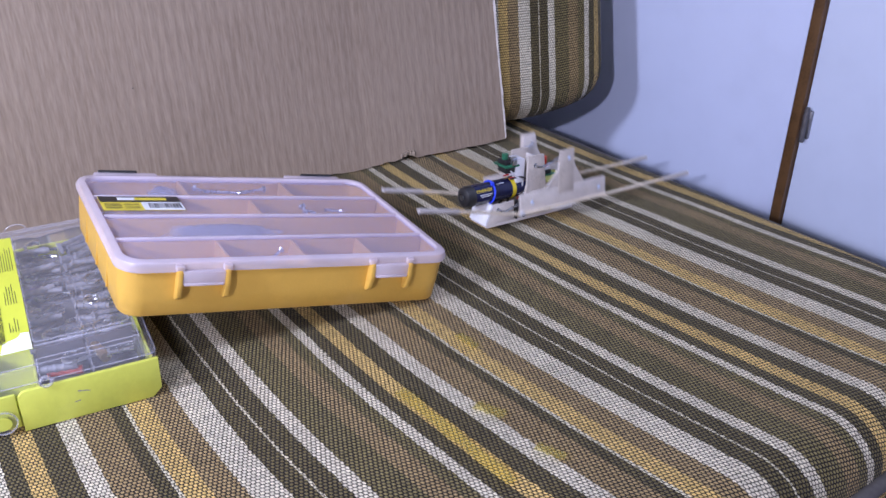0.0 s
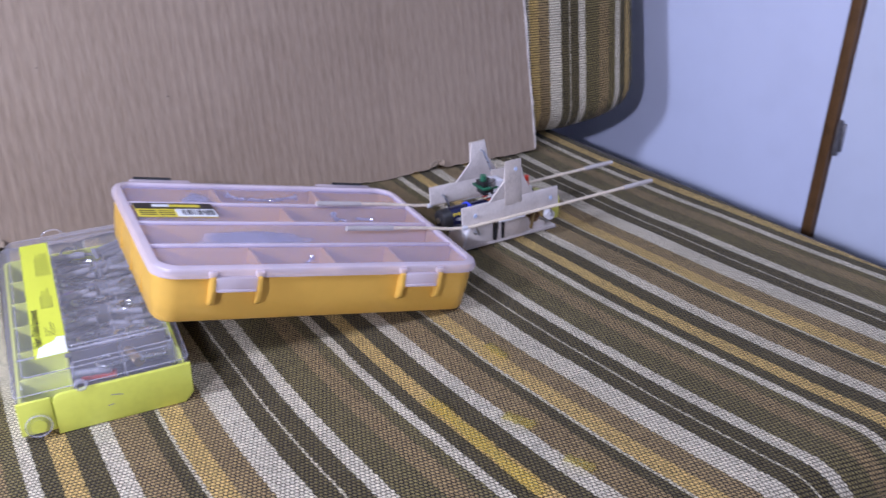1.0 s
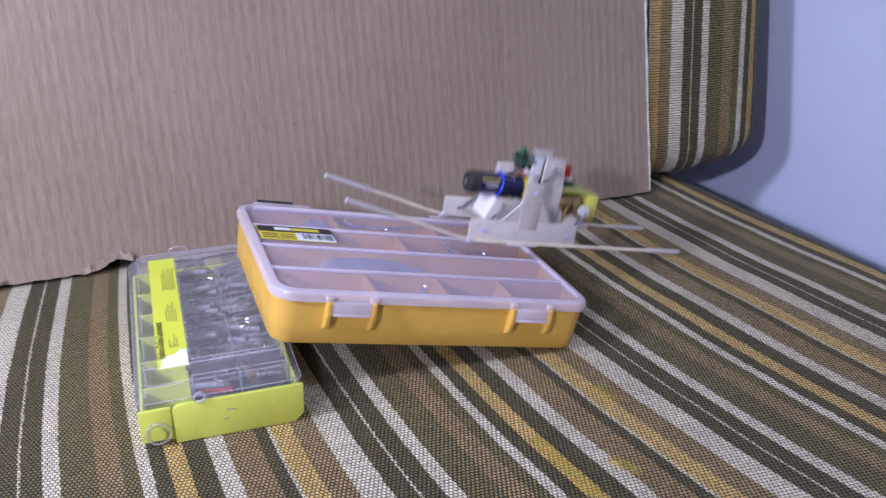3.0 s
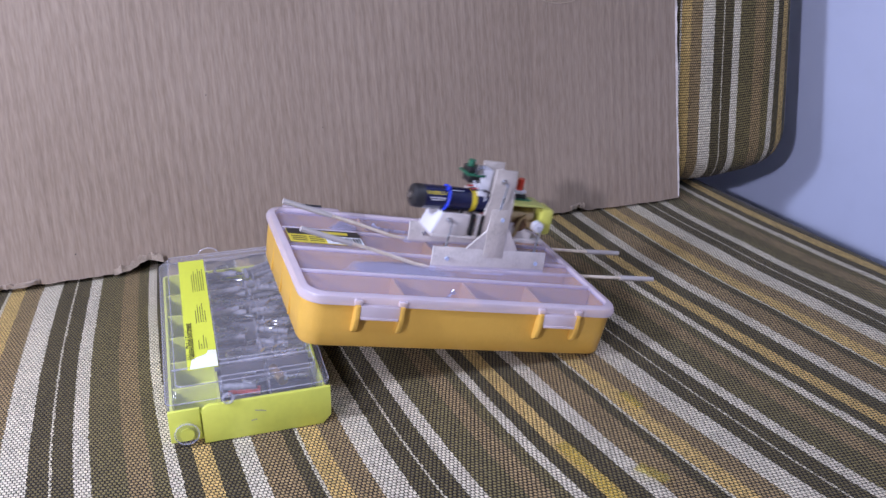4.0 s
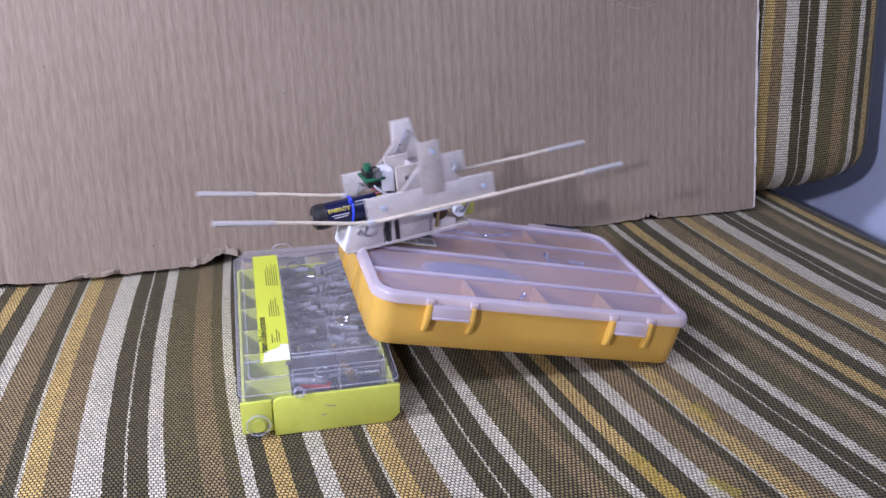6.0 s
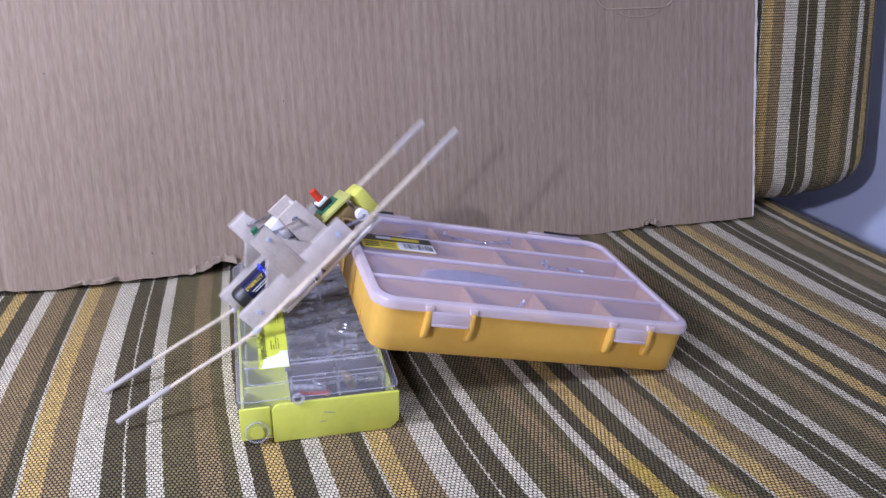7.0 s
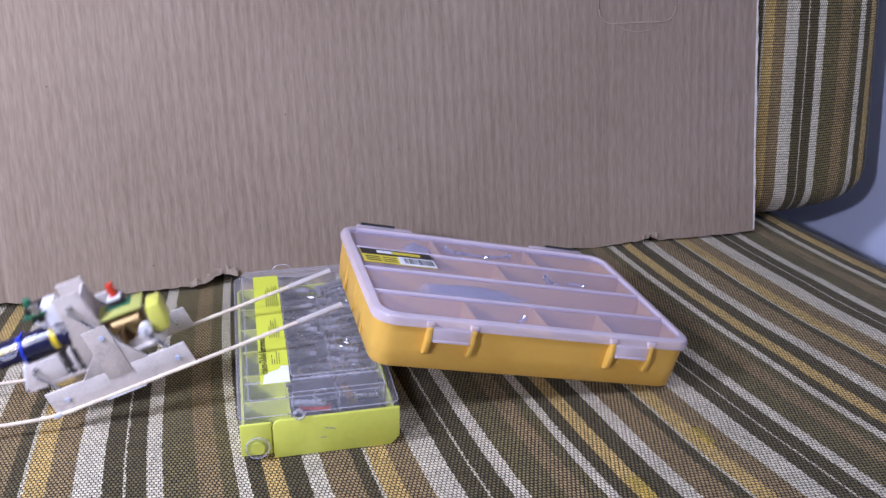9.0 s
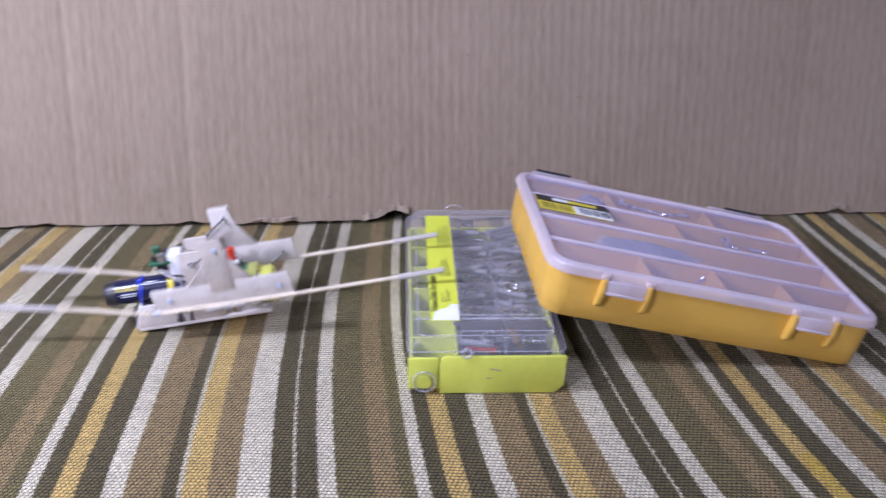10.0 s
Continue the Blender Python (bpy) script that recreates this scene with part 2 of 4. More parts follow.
M_BLUE_TIE = surface("blue_tie", (0.03, 0.07, 0.75), 0.3, vary=0.1)
M_PLATE_Y = surface("greenish_plate", (0.44, 0.46, 0.13), 0.45, vary=0.12)
M_GEAR_Y = surface("yellow_gearbox", (0.62, 0.62, 0.12), 0.35, vary=0.06)
M_CIRCUIT = surface("green_circuit", (0.02, 0.13, 0.07), 0.35, vary=0.3, scale=200)
M_WHITE_PL = surface("white_plastic", (0.76, 0.76, 0.80), 0.4, vary=0.06)
M_WIRE_R = surface("red_wire", (0.40, 0.03, 0.03), 0.45)
M_WIRE_K = surface("dark_wire", (0.03, 0.02, 0.025), 0.45)
M_INSERT = surface("grey_insert", (0.10, 0.095, 0.11), 0.35, vary=0.15)
M_BAG = clear_plastic("crumpled_bag", (0.96, 0.98, 1.0), 0.83, 0.30, (0.90, 0.95, 1.0))
M_SLEEVE = clear_plastic("shrink_sleeve", (0.80, 0.78, 0.76), 0.25, 0.25, (0.64, 0.60, 0.58))
M_TAPE = clear_plastic("adhesive_tape", (1.0, 0.96, 0.75), 0.86, 0.12, (0.70, 0.62, 0.25))

# ---- mesh helpers ----


def mesh(name, bm, material, smooth=True):
    me = bpy.data.meshes.new(name)
    bmesh.ops.recalc_face_normals(bm, faces=bm.faces)
    bm.to_mesh(me)
    bm.free()
    for mm in material if isinstance(material, (list, tuple)) else [material]:
        me.materials.append(mm)
    if smooth:
        me.polygons.foreach_set("use_smooth", [True] * len(me.polygons))
        me.set_sharp_from_angle(angle=radians(38))
    return me


def part(name, bm, material, parent=None, label="", m=None):
    ob = new(name, mesh(name, bm, material))
    if parent is not None:
        ob.parent = parent
    if m is not None:
        ob.matrix_local = m
    return tagged(ob, label)


def thing(name, m, label, category, group="", kind=""):
    ob = new(name)
    ob.empty_display_size = 0.02
    ob.matrix_world = m
    return tagged(ob, label, category, group, kind)


def block(x0, x1, y0, y1, z0, z1, bevel=0.0, bm=None):
    """A block between two corners, its edges bevelled."""
    bm = bm or bmesh.new()
    out = bmesh.ops.create_cube(bm, size=1.0)["verts"]
    bmesh.ops.scale(bm, vec=(x1 - x0, y1 - y0, z1 - z0), verts=out)
    bmesh.ops.translate(bm, vec=((x0 + x1) / 2, (y0 + y1) / 2, (z0 + z1) / 2), verts=out)
    if bevel:
        es = list({e for v in out for e in v.link_edges})
        bmesh.ops.bevel(bm, geom=es, offset=bevel, segments=2, affect="EDGES", profile=0.5)
    return bm


def rod(p, q, r, n=12, bm=None, r2=None):
    """A round bar from p to q."""
    bm = bm or bmesh.new()
    p, q = Vector(p), Vector(q)
    turn = (q - p).to_track_quat("Z", "Y").to_matrix().to_4x4()
    bmesh.ops.create_cone(bm, cap_ends=True, segments=n, radius1=r, radius2=r if r2 is None else r2, depth=(q - p).length,
                          matrix=Matrix.Translation((p + q) / 2) @ turn)
    return bm


def tube(points, r, n=8, bm=None):
    """A bent bar through points."""
    bm = bm or bmesh.new()
    pts = [Vector(p) for p in points]
    rings = []
    for i, p in enumerate(pts):
        d = (pts[min(i + 1, len(pts) - 1)] - pts[max(i - 1, 0)]).normalized()
        q = d.to_track_quat("Z", "Y")
        rings.append([bm.verts.new(p + q @ Vector((r * math.cos(6.28319 * k / n), r * math.sin(6.28319 * k / n), 0))) for k in range(n)])
    for a, b in zip(rings, rings[1:]):
        for k in range(n):
            bm.faces.new((a[k], a[(k + 1) % n], b[(k + 1) % n], b[k]))
    bm.faces.new(rings[0][::-1])
    bm.faces.new(rings[-1])
    return bm


def round_rect(x0, x1, y0, y1, r, z, seg=6):
    """A loop of points round a rectangle with rounded corners."""
    pts = []
    for cx, cy, a in ((x1 - r, y0 + r, -90), (x1 - r, y1 - r, 0), (x0 + r, y1 - r, 90), (x0 + r, y0 + r, 180)):
        for k in range(seg + 1):
            w = radians(a + 90 * k / seg)
            pts.append(Vector((cx + r * math.cos(w), cy + r * math.sin(w), z)))
    return pts


def loft(loops, first=True, last=True, bm=None):
    bm = bm or bmesh.new()
    rings = [[bm.verts.new(p) for p in lp] for lp in loops]
    n = len(rings[0])
    for a, b in zip(rings, rings[1:]):
        for k in range(n):
            bm.faces.new((a[k], a[(k + 1) % n], b[(k + 1) % n], b[k]))
    if first:
        bm.faces.new(rings[0][::-1])
    if last:
        bm.faces.new(rings[-1])
    return bm


def prism(outline, thick, bevel=0.0):
    """A plate in the x-z plane, its outline given as (x, z), from y = 0 to thick."""
    bm = bmesh.new()
    a = [bm.verts.new((x, 0, z)) for x, z in outline]
    b = [bm.verts.new((x, thick, z)) for x, z in outline]
    n = len(a)
    bm.faces.new(a)
    bm.faces.new(b[::-1])
    for k in range(n):
        bm.faces.new((a[(k + 1) % n], a[k], b[k], b[(k + 1) % n]))
    if bevel:
        bmesh.ops.bevel(bm, geom=bm.edges[:], offset=bevel, segments=2, affect="EDGES", profile=0.5)
    return bm


def text_mesh(name, words, size, material, parent, m, stretch=1.0):
    cu = bpy.data.curves.new(name, "FONT")
    cu.body, cu.size, cu.extrude, cu.align_x, cu.align_y = words, size, 0.00004, "CENTER", "CENTER"
    tmp = bpy.data.objects.new(name, cu)
    scene.collection.objects.link(tmp)
    me = bpy.data.meshes.new_from_object(tmp.evaluated_get(bpy.context.evaluated_depsgraph_get()))
    bpy.data.objects.remove(tmp)
    for v in me.vertices:
        v.co.x *= stretch
    me.materials.clear()
    me.materials.append(material)
    ob = new(name, me)
    ob.parent = parent
    ob.matrix_local = m
    return ob


# ---- the seat, the back and the room ----
# the sofa stands turned by 13 degrees: sx runs along its front, sy towards its back
SC, SS = 0.9745, 0.2244


def sofa(sx, sy, z=0.0):
    return Vector((SC * sx - SS * sy, SS * sx + SC * sy, z))


def cloth_sheet(name, us, vs, place, flat, material):
    """A sheet of upholstery over a grid, with the flat cloth's metres as its UV map."""
    verts = [place(u, v) for v in vs for u in us]
    n = len(us)
    faces = [(j * n + i, j * n + i + 1, (j + 1) * n + i + 1, (j + 1) * n + i) for j in range(len(vs) - 1) for i in range(n - 1)]
    me = bpy.data.meshes.new(name)
    me.from_pydata(verts, [], faces)
    uvl = me.uv_layers.new(name="cloth")
    fl = [flat(u, v) for v in vs for u in us]
    for lp in me.loops:
        uvl.data[lp.index].uv = fl[lp.vertex_index]
    me.materials.append(material)
    me.polygons.foreach_set("use_smooth", [True] * len(me.polygons))
    return new(name, me)


SEAT_R, SEAT_L, SEAT_F, SEAT_B, ROLL = 0.4285, -1.15, -0.212, 0.44, 0.027


def seat_place(u, v):
    # v is the length along the cloth from the roll of the front edge
    side = 0.0
    if u > SEAT_R - 0.012:
        side = -0.012 * (1 - math.sqrt(max(0.0, 1 - ((u - SEAT_R + 0.012) / 0.012) ** 2)))
    dent = 0.0016 * noise.noise((u * 6, v * 6, 0.3)) + 0.0008 * noise.noise((u * 19, v * 17, 1.3))
    if v >= 0:
        return sofa(u, SEAT_F + v, side + dent * min(1, v * 12))
    a = min(-v / ROLL, radians(90))
    drop = max(0.0, -v - ROLL * radians(90))
    return sofa(u, SEAT_F - ROLL * math.sin(a), -ROLL * (1 - math.cos(a)) - drop + side)


def seat_flat(u, v):
    p = sofa(u, SEAT_F + v)
    return p.x, p.y


us = [SEAT_L + (SEAT_R - 0.02 - SEAT_L) * i / 90 for i in range(91)] + [SEAT_R - 0.012, SEAT_R - 0.008, SEAT_R - 0.004, SEAT_R - 0.0015, SEAT_R]
vs = [-0.16, -0.12, -0.09] + [-0.060 + 0.003 * i for i in range(21)] + [0.012 * i for i in range(1, 58)]
seat = thing("sofa_seat", Matrix(), "sofa seat cushion in brown, gold and cream striped weave", "sofa seat", kind="structure")
cover = cloth_sheet("cover", us, vs, seat_place, seat_flat, M_SEAT)
cover.parent = seat
bm = tube([sofa(SEAT_L, SEAT_F - ROLL - 0.002, -0.034), sofa(SEAT_R - 0.02, SEAT_F - ROLL - 0.002, -0.034), sofa(SEAT_R, SEAT_F - ROLL * 0.9, -0.032), sofa(SEAT_R + 0.001, SEAT_F - 0.012, -0.013), sofa(SEAT_R + 0.001, SEAT_F + 0.02, -0.009),
           sofa(SEAT_R + 0.001, 0.1, -0.009), sofa(SEAT_R + 0.001, SEAT_B, -0.009)], 0.0042, 10)
part("piping", bm, M_PIPING, seat, "grey piping along the cushion edge")
bm = block(SEAT_L, SEAT_R - 0.004, SEAT_F - ROLL + 0.004, SEAT_B, -0.16, -0.03)
bmesh.ops.transform(bm, matrix=Matrix.Rotation(math.atan2(SS, SC), 4, "Z"), verts=bm.verts)
part("foam", bm, M_PIPING, seat)
bm = block(SEAT_L, SEAT_R + 0.015, SEAT_F - 0.02, SEAT_B, -0.45, -0.162, 0.003)
bmesh.ops.transform(bm, matrix=Matrix.Rotation(math.atan2(SS, SC), 4, "Z"), verts=bm.verts)
part("plinth", bm, M_TRIM, seat)

# tape strips stuck on the seat
for (x, y), (x2, y2), w in (((0.1100, -0.0500), (0.1310, -0.1340), 0.0062), ((0.1400, -0.0765), (0.1500, -0.0900), 0.0060), ((0.1525, -0.1165), (0.1610, -0.1290), 0.0050), ((0.1590, -0.0140), (0.1630, -0.0300), 0.0050)):
    d = Vector((x2 - x, y2 - y, 0))
    side = Vector((-d.y, d.x, 0)).normalized() * w / 2
    bm = bmesh.new()
    rows = []
    for k in range(9):
        p = Vector((x, y, 0.0022)) + d * k / 8
        p.z += 0.0006 * (k % 2)
        wob = 1 + 0.25 * math.sin(k * 2.1)
        rows.append([p - side * wob, p + side * wob, p + side * wob - Vector((0, 0, 0.0003)), p - side * wob - Vector((0, 0, 0.0003))])
    tagged(part("tape_strip", loft(rows), M_TAPE), "crumpled strip of yellowed clear adhesive tape on the seat", "tape")


def back_cushion():
    """A back cushion whose face leans; rounded at its right and lower edges."""
    x0, x1, lean = -0.9, 0.441, 0.20
    r = 0.030

    def place(u, v):
        # u along the face, going round the right edge onto the side; v along the height
        bulge = 0.010 * math.sin(min(1.0, max(0.0, v / 0.45)) * math.pi)
        zz = 0.004 + v
        y = 0.262 + lean * v
        low = 0.0
        if v < 0.03:
            low = 0.03 - math.sqrt(max(0.0, 0.03 ** 2 - (0.03 - v) ** 2))
        flat_u = x1 - r
        lift = 0.013 * max(0.0, (u - 0.36) / 0.066) ** 2 if u > 0.36 else 0.0
        if u <= flat_u:
            return Vector((u, y - bulge * 0.5 + low, zz + lift * max(0, 1 - v / 0.15)))
        a = min((u - flat_u) / r, radians(90))
        rest = max(0.0, u - flat_u - r * radians(90))
        return Vector((flat_u + r * math.sin(a) + 0.2 * bulge, y - bulge * 0.5 + low + r * (1 - math.cos(a)) + rest, zz + lift * max(0, 1 - v / 0.15)))

    us = [x0 + (x1 - 0.04 - x0) * i / 40 for i in range(41)] + [x1 - 0.035 + 0.006 * i for i in range(1, 18)]
    vs = [0, 0.002, 0.005, 0.01, 0.016, 0.023, 0.03] + [0.03 + 0.02 * i for i in range(1, 24)]
    th = thing("sofa_back", Matrix(), "sofa back cushion in vertical brown, gold and cream stripes", "sofa back", kind="structure")
    ob = cloth_sheet("cover", us, vs, place, lambda u, v: (u, v), M_BACK)
    ob.parent = th
    bm = block(x0, x1 - 0.032, 0.30, 0.45, 0.02, 0.48)
    part("foam", bm, M_PIPING, th)
    return th


back_cushion()

# room: the white side wall with a door, and plain walls that close the place
WALL = 0.55
TURN = Matrix.Rotation(math.atan2(SS, SC), 4, "Z")


def lean_in(bm):
    """The side wall's uprights lean a little; then it is turned with the sofa."""
    for v in bm.verts:
        v.co.y += 0.032 * (0.13 - v.co.z)
    bmesh.ops.transform(bm, matrix=TURN, verts=bm.verts)
    return bm


def wall(name, x0, x1, y0, y1, z0, z1, material, label):
    bm = block(x0, x1, y0, y1, z0, z1)
    bmesh.ops.transform(bm, matrix=TURN, verts=bm.verts)
    return tagged(part(name, bm, material), label, "wall", kind="structure")


east = part("wall_east", lean_in(block(WALL, WALL + 0.03, 0.0135, 0.66, -0.45, 1.45)), M_WALL)
tagged(east, "pale bluish white laminate side wall", "wall", kind="structure")
door = thing("door_1", Matrix(), "white laminate cupboard door with brown edge strip", "door", kind="structure")
part("door_leaf", lean_in(block(WALL + 0.003, WALL + 0.025, -0.62, 0.0030, -0.45, 1.2, 0.002)), M_DOOR, door)
part("edge_strip", lean_in(block(WALL - 0.0012, WALL + 0.024, 0.0036, 0.0126, -0.45, 1.2, 0.0006)), M_TRIM, door, "dark brown wooden edge strip")
hinge = rod((WALL - 0.001, -0.0012, 0.0115), (WALL - 0.001, -0.0012, 0.0390), 0.0023, 12)
for z in (0.0175, 0.0330):
    rod((WALL - 0.001, -0.0012, z), (WALL - 0.001, -0.0012, z + 0.0008), 0.0027, 12, hinge)
rod((WALL - 0.001, -0.0012, 0.0105), (WALL - 0.001, -0.0012, 0.0115), 0.0020, 12, hinge)
rod((WALL - 0.001, -0.0012, 0.0390), (WALL - 0.001, -0.0012, 0.0402), 0.0020, 12, hinge)
block(WALL, WALL + 0.004, -0.0052, -0.0010, 0.0135, 0.0370, 0.0006, hinge)
part("hinge", lean_in(hinge), M_HINGE, door, "small dull steel hinge")
bm = block(SEAT_R + 0.004, WALL - 0.001, -0.66, 0.655, -0.10, -0.066, 0.002)
bmesh.ops.transform(bm, matrix=TURN, verts=bm.verts)
tagged(part("side_ledge", bm, M_PIPING), "dull grey ledge between the seat and the side wall", "ledge", kind="structure")
wall("wall_south_east", WALL, WALL + 0.03, -1.0, -0.66, -0.45, 1.45, M_WALL, "pale laminate side wall")
wall("wall_north", -1.23, WALL + 0.03, 0.66, 0.69, -0.45, 1.45, M_ROOM, "plain painted back wall")


def window(name, centre, w, h, turn):
    """A framed pane added to an unseen wall to let sky light in."""
    m = Matrix.Translation(centre) @ Matrix.Rotation(turn, 4, "Z")
    th = thing(name, m, "white framed window, added out of view to let sky light in", "window", kind="structure")
    b = 0.03
    for x0, x1, z0, z1 in ((-w / 2 - b, w / 2 + b, -h / 2 - b, -h / 2), (-w / 2 - b, w / 2 + b, h / 2, h / 2 + b), (-w / 2 - b, -w / 2, -h / 2, h / 2), (w / 2, w / 2 + b, -h / 2, h / 2)):
        part("window_frame", block(x0, x1, -0.015, 0.015, z0, z1, 0.003), M_WHITE_PL, th)
    part("window_sill", block(-w / 2 - b, w / 2 + b, -0.03, 0.03, -h / 2 - b - 0.02, -h / 2 - b, 0.003), M_WHITE_PL, th)
    part("pane", block(-w / 2, w / 2, -0.002, 0.002, -h / 2, h / 2), M_CLEAR, th)


def holed(name, y0, y1, hy0, hy1, hz0, hz1, x0, x1, label):
    """A wall across with one opening."""
    bm = bmesh.new()
    for a, b, c, d in ((y0, hy0, -0.45, 1.45), (hy1, y1, -0.45, 1.45), (hy0, hy1, -0.45, hz0), (hy0, hy1, hz1, 1.45)):
        if x1 - x0 < 0.1:
            block(x0, x1, a, b, c, d, 0, bm)
        else:
            block(a, b, x0, x1, c, d, 0, bm)
    bmesh.ops.transform(bm, matrix=TURN, verts=bm.verts)
    tagged(part(name, bm, M_ROOM), label, "wall", kind="structure")


bearing = math.atan2(SS, SC)
holed("wall_west", -1.03, 0.66, -0.42, 0.0, 0.38, 0.86, -1.26, -1.23, "plain painted wall with a window opening")
window("added_window", sofa(-1.245, -0.21, 0.62), 0.42, 0.48, bearing + radians(90))
wall("wall_south", -1.26, WALL + 0.03, -1.03, -1.0, -0.45, 1.45, M_ROOM, "plain painted wall")
wall("floor", -1.3, WALL + 0.1, -1.05, 0.75, -0.48, -0.45, M_FLOOR, "brown vinyl floor")
wall("ceiling", -1.3, WALL + 0.1, -1.05, 0.75, 1.45, 1.48, M_ROOM, "plain pale ceiling")

# ---- the cardboard sheet ----


def board_sheet():
    """A large corrugated sheet that leans back on the cushion, its lower edge torn."""
    th = thing("cardboard_sheet", pose(0, 0.2150, 0.0012, -12.4, 0, 5.2), "large brown corrugated cardboard sheet with a torn lower edge", "cardboard")
    x0, x1, h, thick = -0.75, 0.326, 0.46, 0.0045
    folds = (-0.247, -0.325, 0.198)
    rng = random.Random(4)

    def bow(x, z):
        y = 0.0012 * noise.noise((x * 5, z * 5, 2.0)) + 0.004 * math.sin((x + 0.2) * 4.5)
        for f in folds:
            y += 0.0017 * math.exp(-((x - f) / 0.0032) ** 2) * (1 if f < 0 else 0.4)
        return y + 0.05 * max(0.0, -0.247 - x) * 0.4

    xs = []
    x = x0
    while x < x1:
        xs.append(x)
        x += 0.0036 if x > -0.45 else 0.02
    xs.append(x1)

    def low(x):
        e = 0.0016 * noise.noise((x * 30, 0, 5)) + 0.0012 * noise.noise((x * 110, 0, 9))
        e += 0.0075 * math.exp(-((x + 0.103) / 0.013) ** 2) + 0.004 * math.exp(-((x - 0.232) / 0.006) ** 2)
        return max(0.0002, 0.0022 + e)

    zs = [0.0, 0.006, 0.014] + [0.014 + 0.0149 * k for k in range(1, 31)]
    bm = bmesh.new()
    front = [[bm.verts.new((x, bow(x, z), low(x) * (1 - z / h) + z)) for x in xs] for z in zs]
    back = [[bm.verts.new((x, bow(x, z) + thick, low(x) * (1 - z / h) + z)) for x in xs] for z in zs]
    n, k = len(xs), len(zs)
    for j in range(k - 1):
        for i in range(n - 1):
            bm.faces.new((front[j][i], front[j][i + 1], front[j + 1][i + 1], front[j + 1][i]))
            bm.faces.new((back[j][i + 1], back[j][i], back[j + 1][i], back[j + 1][i + 1]))
    rim = []
    for i in range(n - 1):
        rim.append(bm.faces.new((back[0][i], back[0][i + 1], front[0][i + 1], front[0][i])))
        rim.append(bm.faces.new((front[-1][i], front[-1][i + 1], back[-1][i + 1], back[-1][i])))
    for j in range(k - 1):
        rim.append(bm.faces.new((front[j][-1], back[j][-1], back[j + 1][-1], front[j + 1][-1])))
        rim.append(bm.faces.new((back[j][0], front[j][0], front[j + 1][0], back[j + 1][0])))
    for f in rim:
        f.material_index = 1
    part("sheet", bm, [M_CARD, M_CARD_EDGE], th)
    # the frayed liner along the right edge and at the lower tears
    bm = bmesh.new()
    rows = []
    for i in range(60):
        z = 0.004 + 0.455 * i / 59
        w = 0.0004 + 0.0022 * abs(noise.noise((0, z * 60, 1)))
        y = bow(x1, z)
        rows.append([Vector((x1 - 0.0008, y - 0.0004, z)), Vector((x1 + w, y - 0.0006 + 0.001 * noise.noise((z * 90, 0, 0)), z)),
                     Vector((x1 + w, y + 0.0008, z)), Vector((x1 - 0.0008, y + 0.001, z))])
    loft(rows, bm=bm)
    part("frayed_edge", bm, M_FRAY, th, "frayed pale paper edge")
    for c, w, tall in ((-0.110, 0.034, 2.0), (0.232, 0.012, 1.5), (0.10, 0.03, 1.0), (-0.19, 0.03, 1.0)):
        bm = bmesh.new()
        rows = []
        for i in range(14):
            x = c - w / 2 + w * i / 13
            y = bow(x, 0) - 0.001 - 0.0025 * rng.random()
            z = low(x) - 0.0005 + 0.0012 * rng.random()
            rows.append([Vector((x, y, z)), Vector((x, y - 0.0012, z + (0.0016 + 0.0018 * rng.random()) * tall)), Vector((x, bow(x, 0) + 0.0006, z + 0.003)), Vector((x, bow(x, 0) + 0.001, z))])
        loft(rows, bm=bm)
        part("torn_flap", bm, M_CARD_EDGE, th, "torn paper flap")
    # the punched hand hole, still closed by its flap
    x_a, x_b, z_a, z_b, r = 0.191, 0.255, 0.1742, 0.225, 0.011
    pts = [(p.x, bow(p.x, p.y) - 0.0004, p.y) for p in round_rect(x_a, x_b, z_a, z_b, r, 0)]
    part("punched_outline", tube(pts + pts[:1], 0.00055, 6), M_CARD_LINE, th, "punched outline of a hand hole")
    arc = [(0.225 + 0.019 * math.cos(radians(a)), 0, 0.1750 + 0.0075 * math.sin(radians(a))) for a in range(200, 341, 14)]
    part("punched_outline", tube([(x, bow(x, z) - 0.0003, z) for x, y, z in arc], 0.0004, 6), M_CARD_LINE, th)
    # small dark specks
    for x, z in ((-0.205, 0.147), (-0.150, 0.020), (0.03, 0.09), (-0.05, 0.12)):
        bm = bmesh.new()
        bmesh.ops.create_icosphere(bm, subdivisions=1, radius=0.0005, matrix=Matrix.Translation((x, bow(x, z), z)) @ Matrix.Diagonal((1, 0.4, 1.2, 1)))
        part("speck", bm, M_INK, th)
    return th


board_sheet()

# ---- the yellow organiser box ----
YW, YD, YH, YF = 0.1893, 0.1365, 0.0313, 0.0056


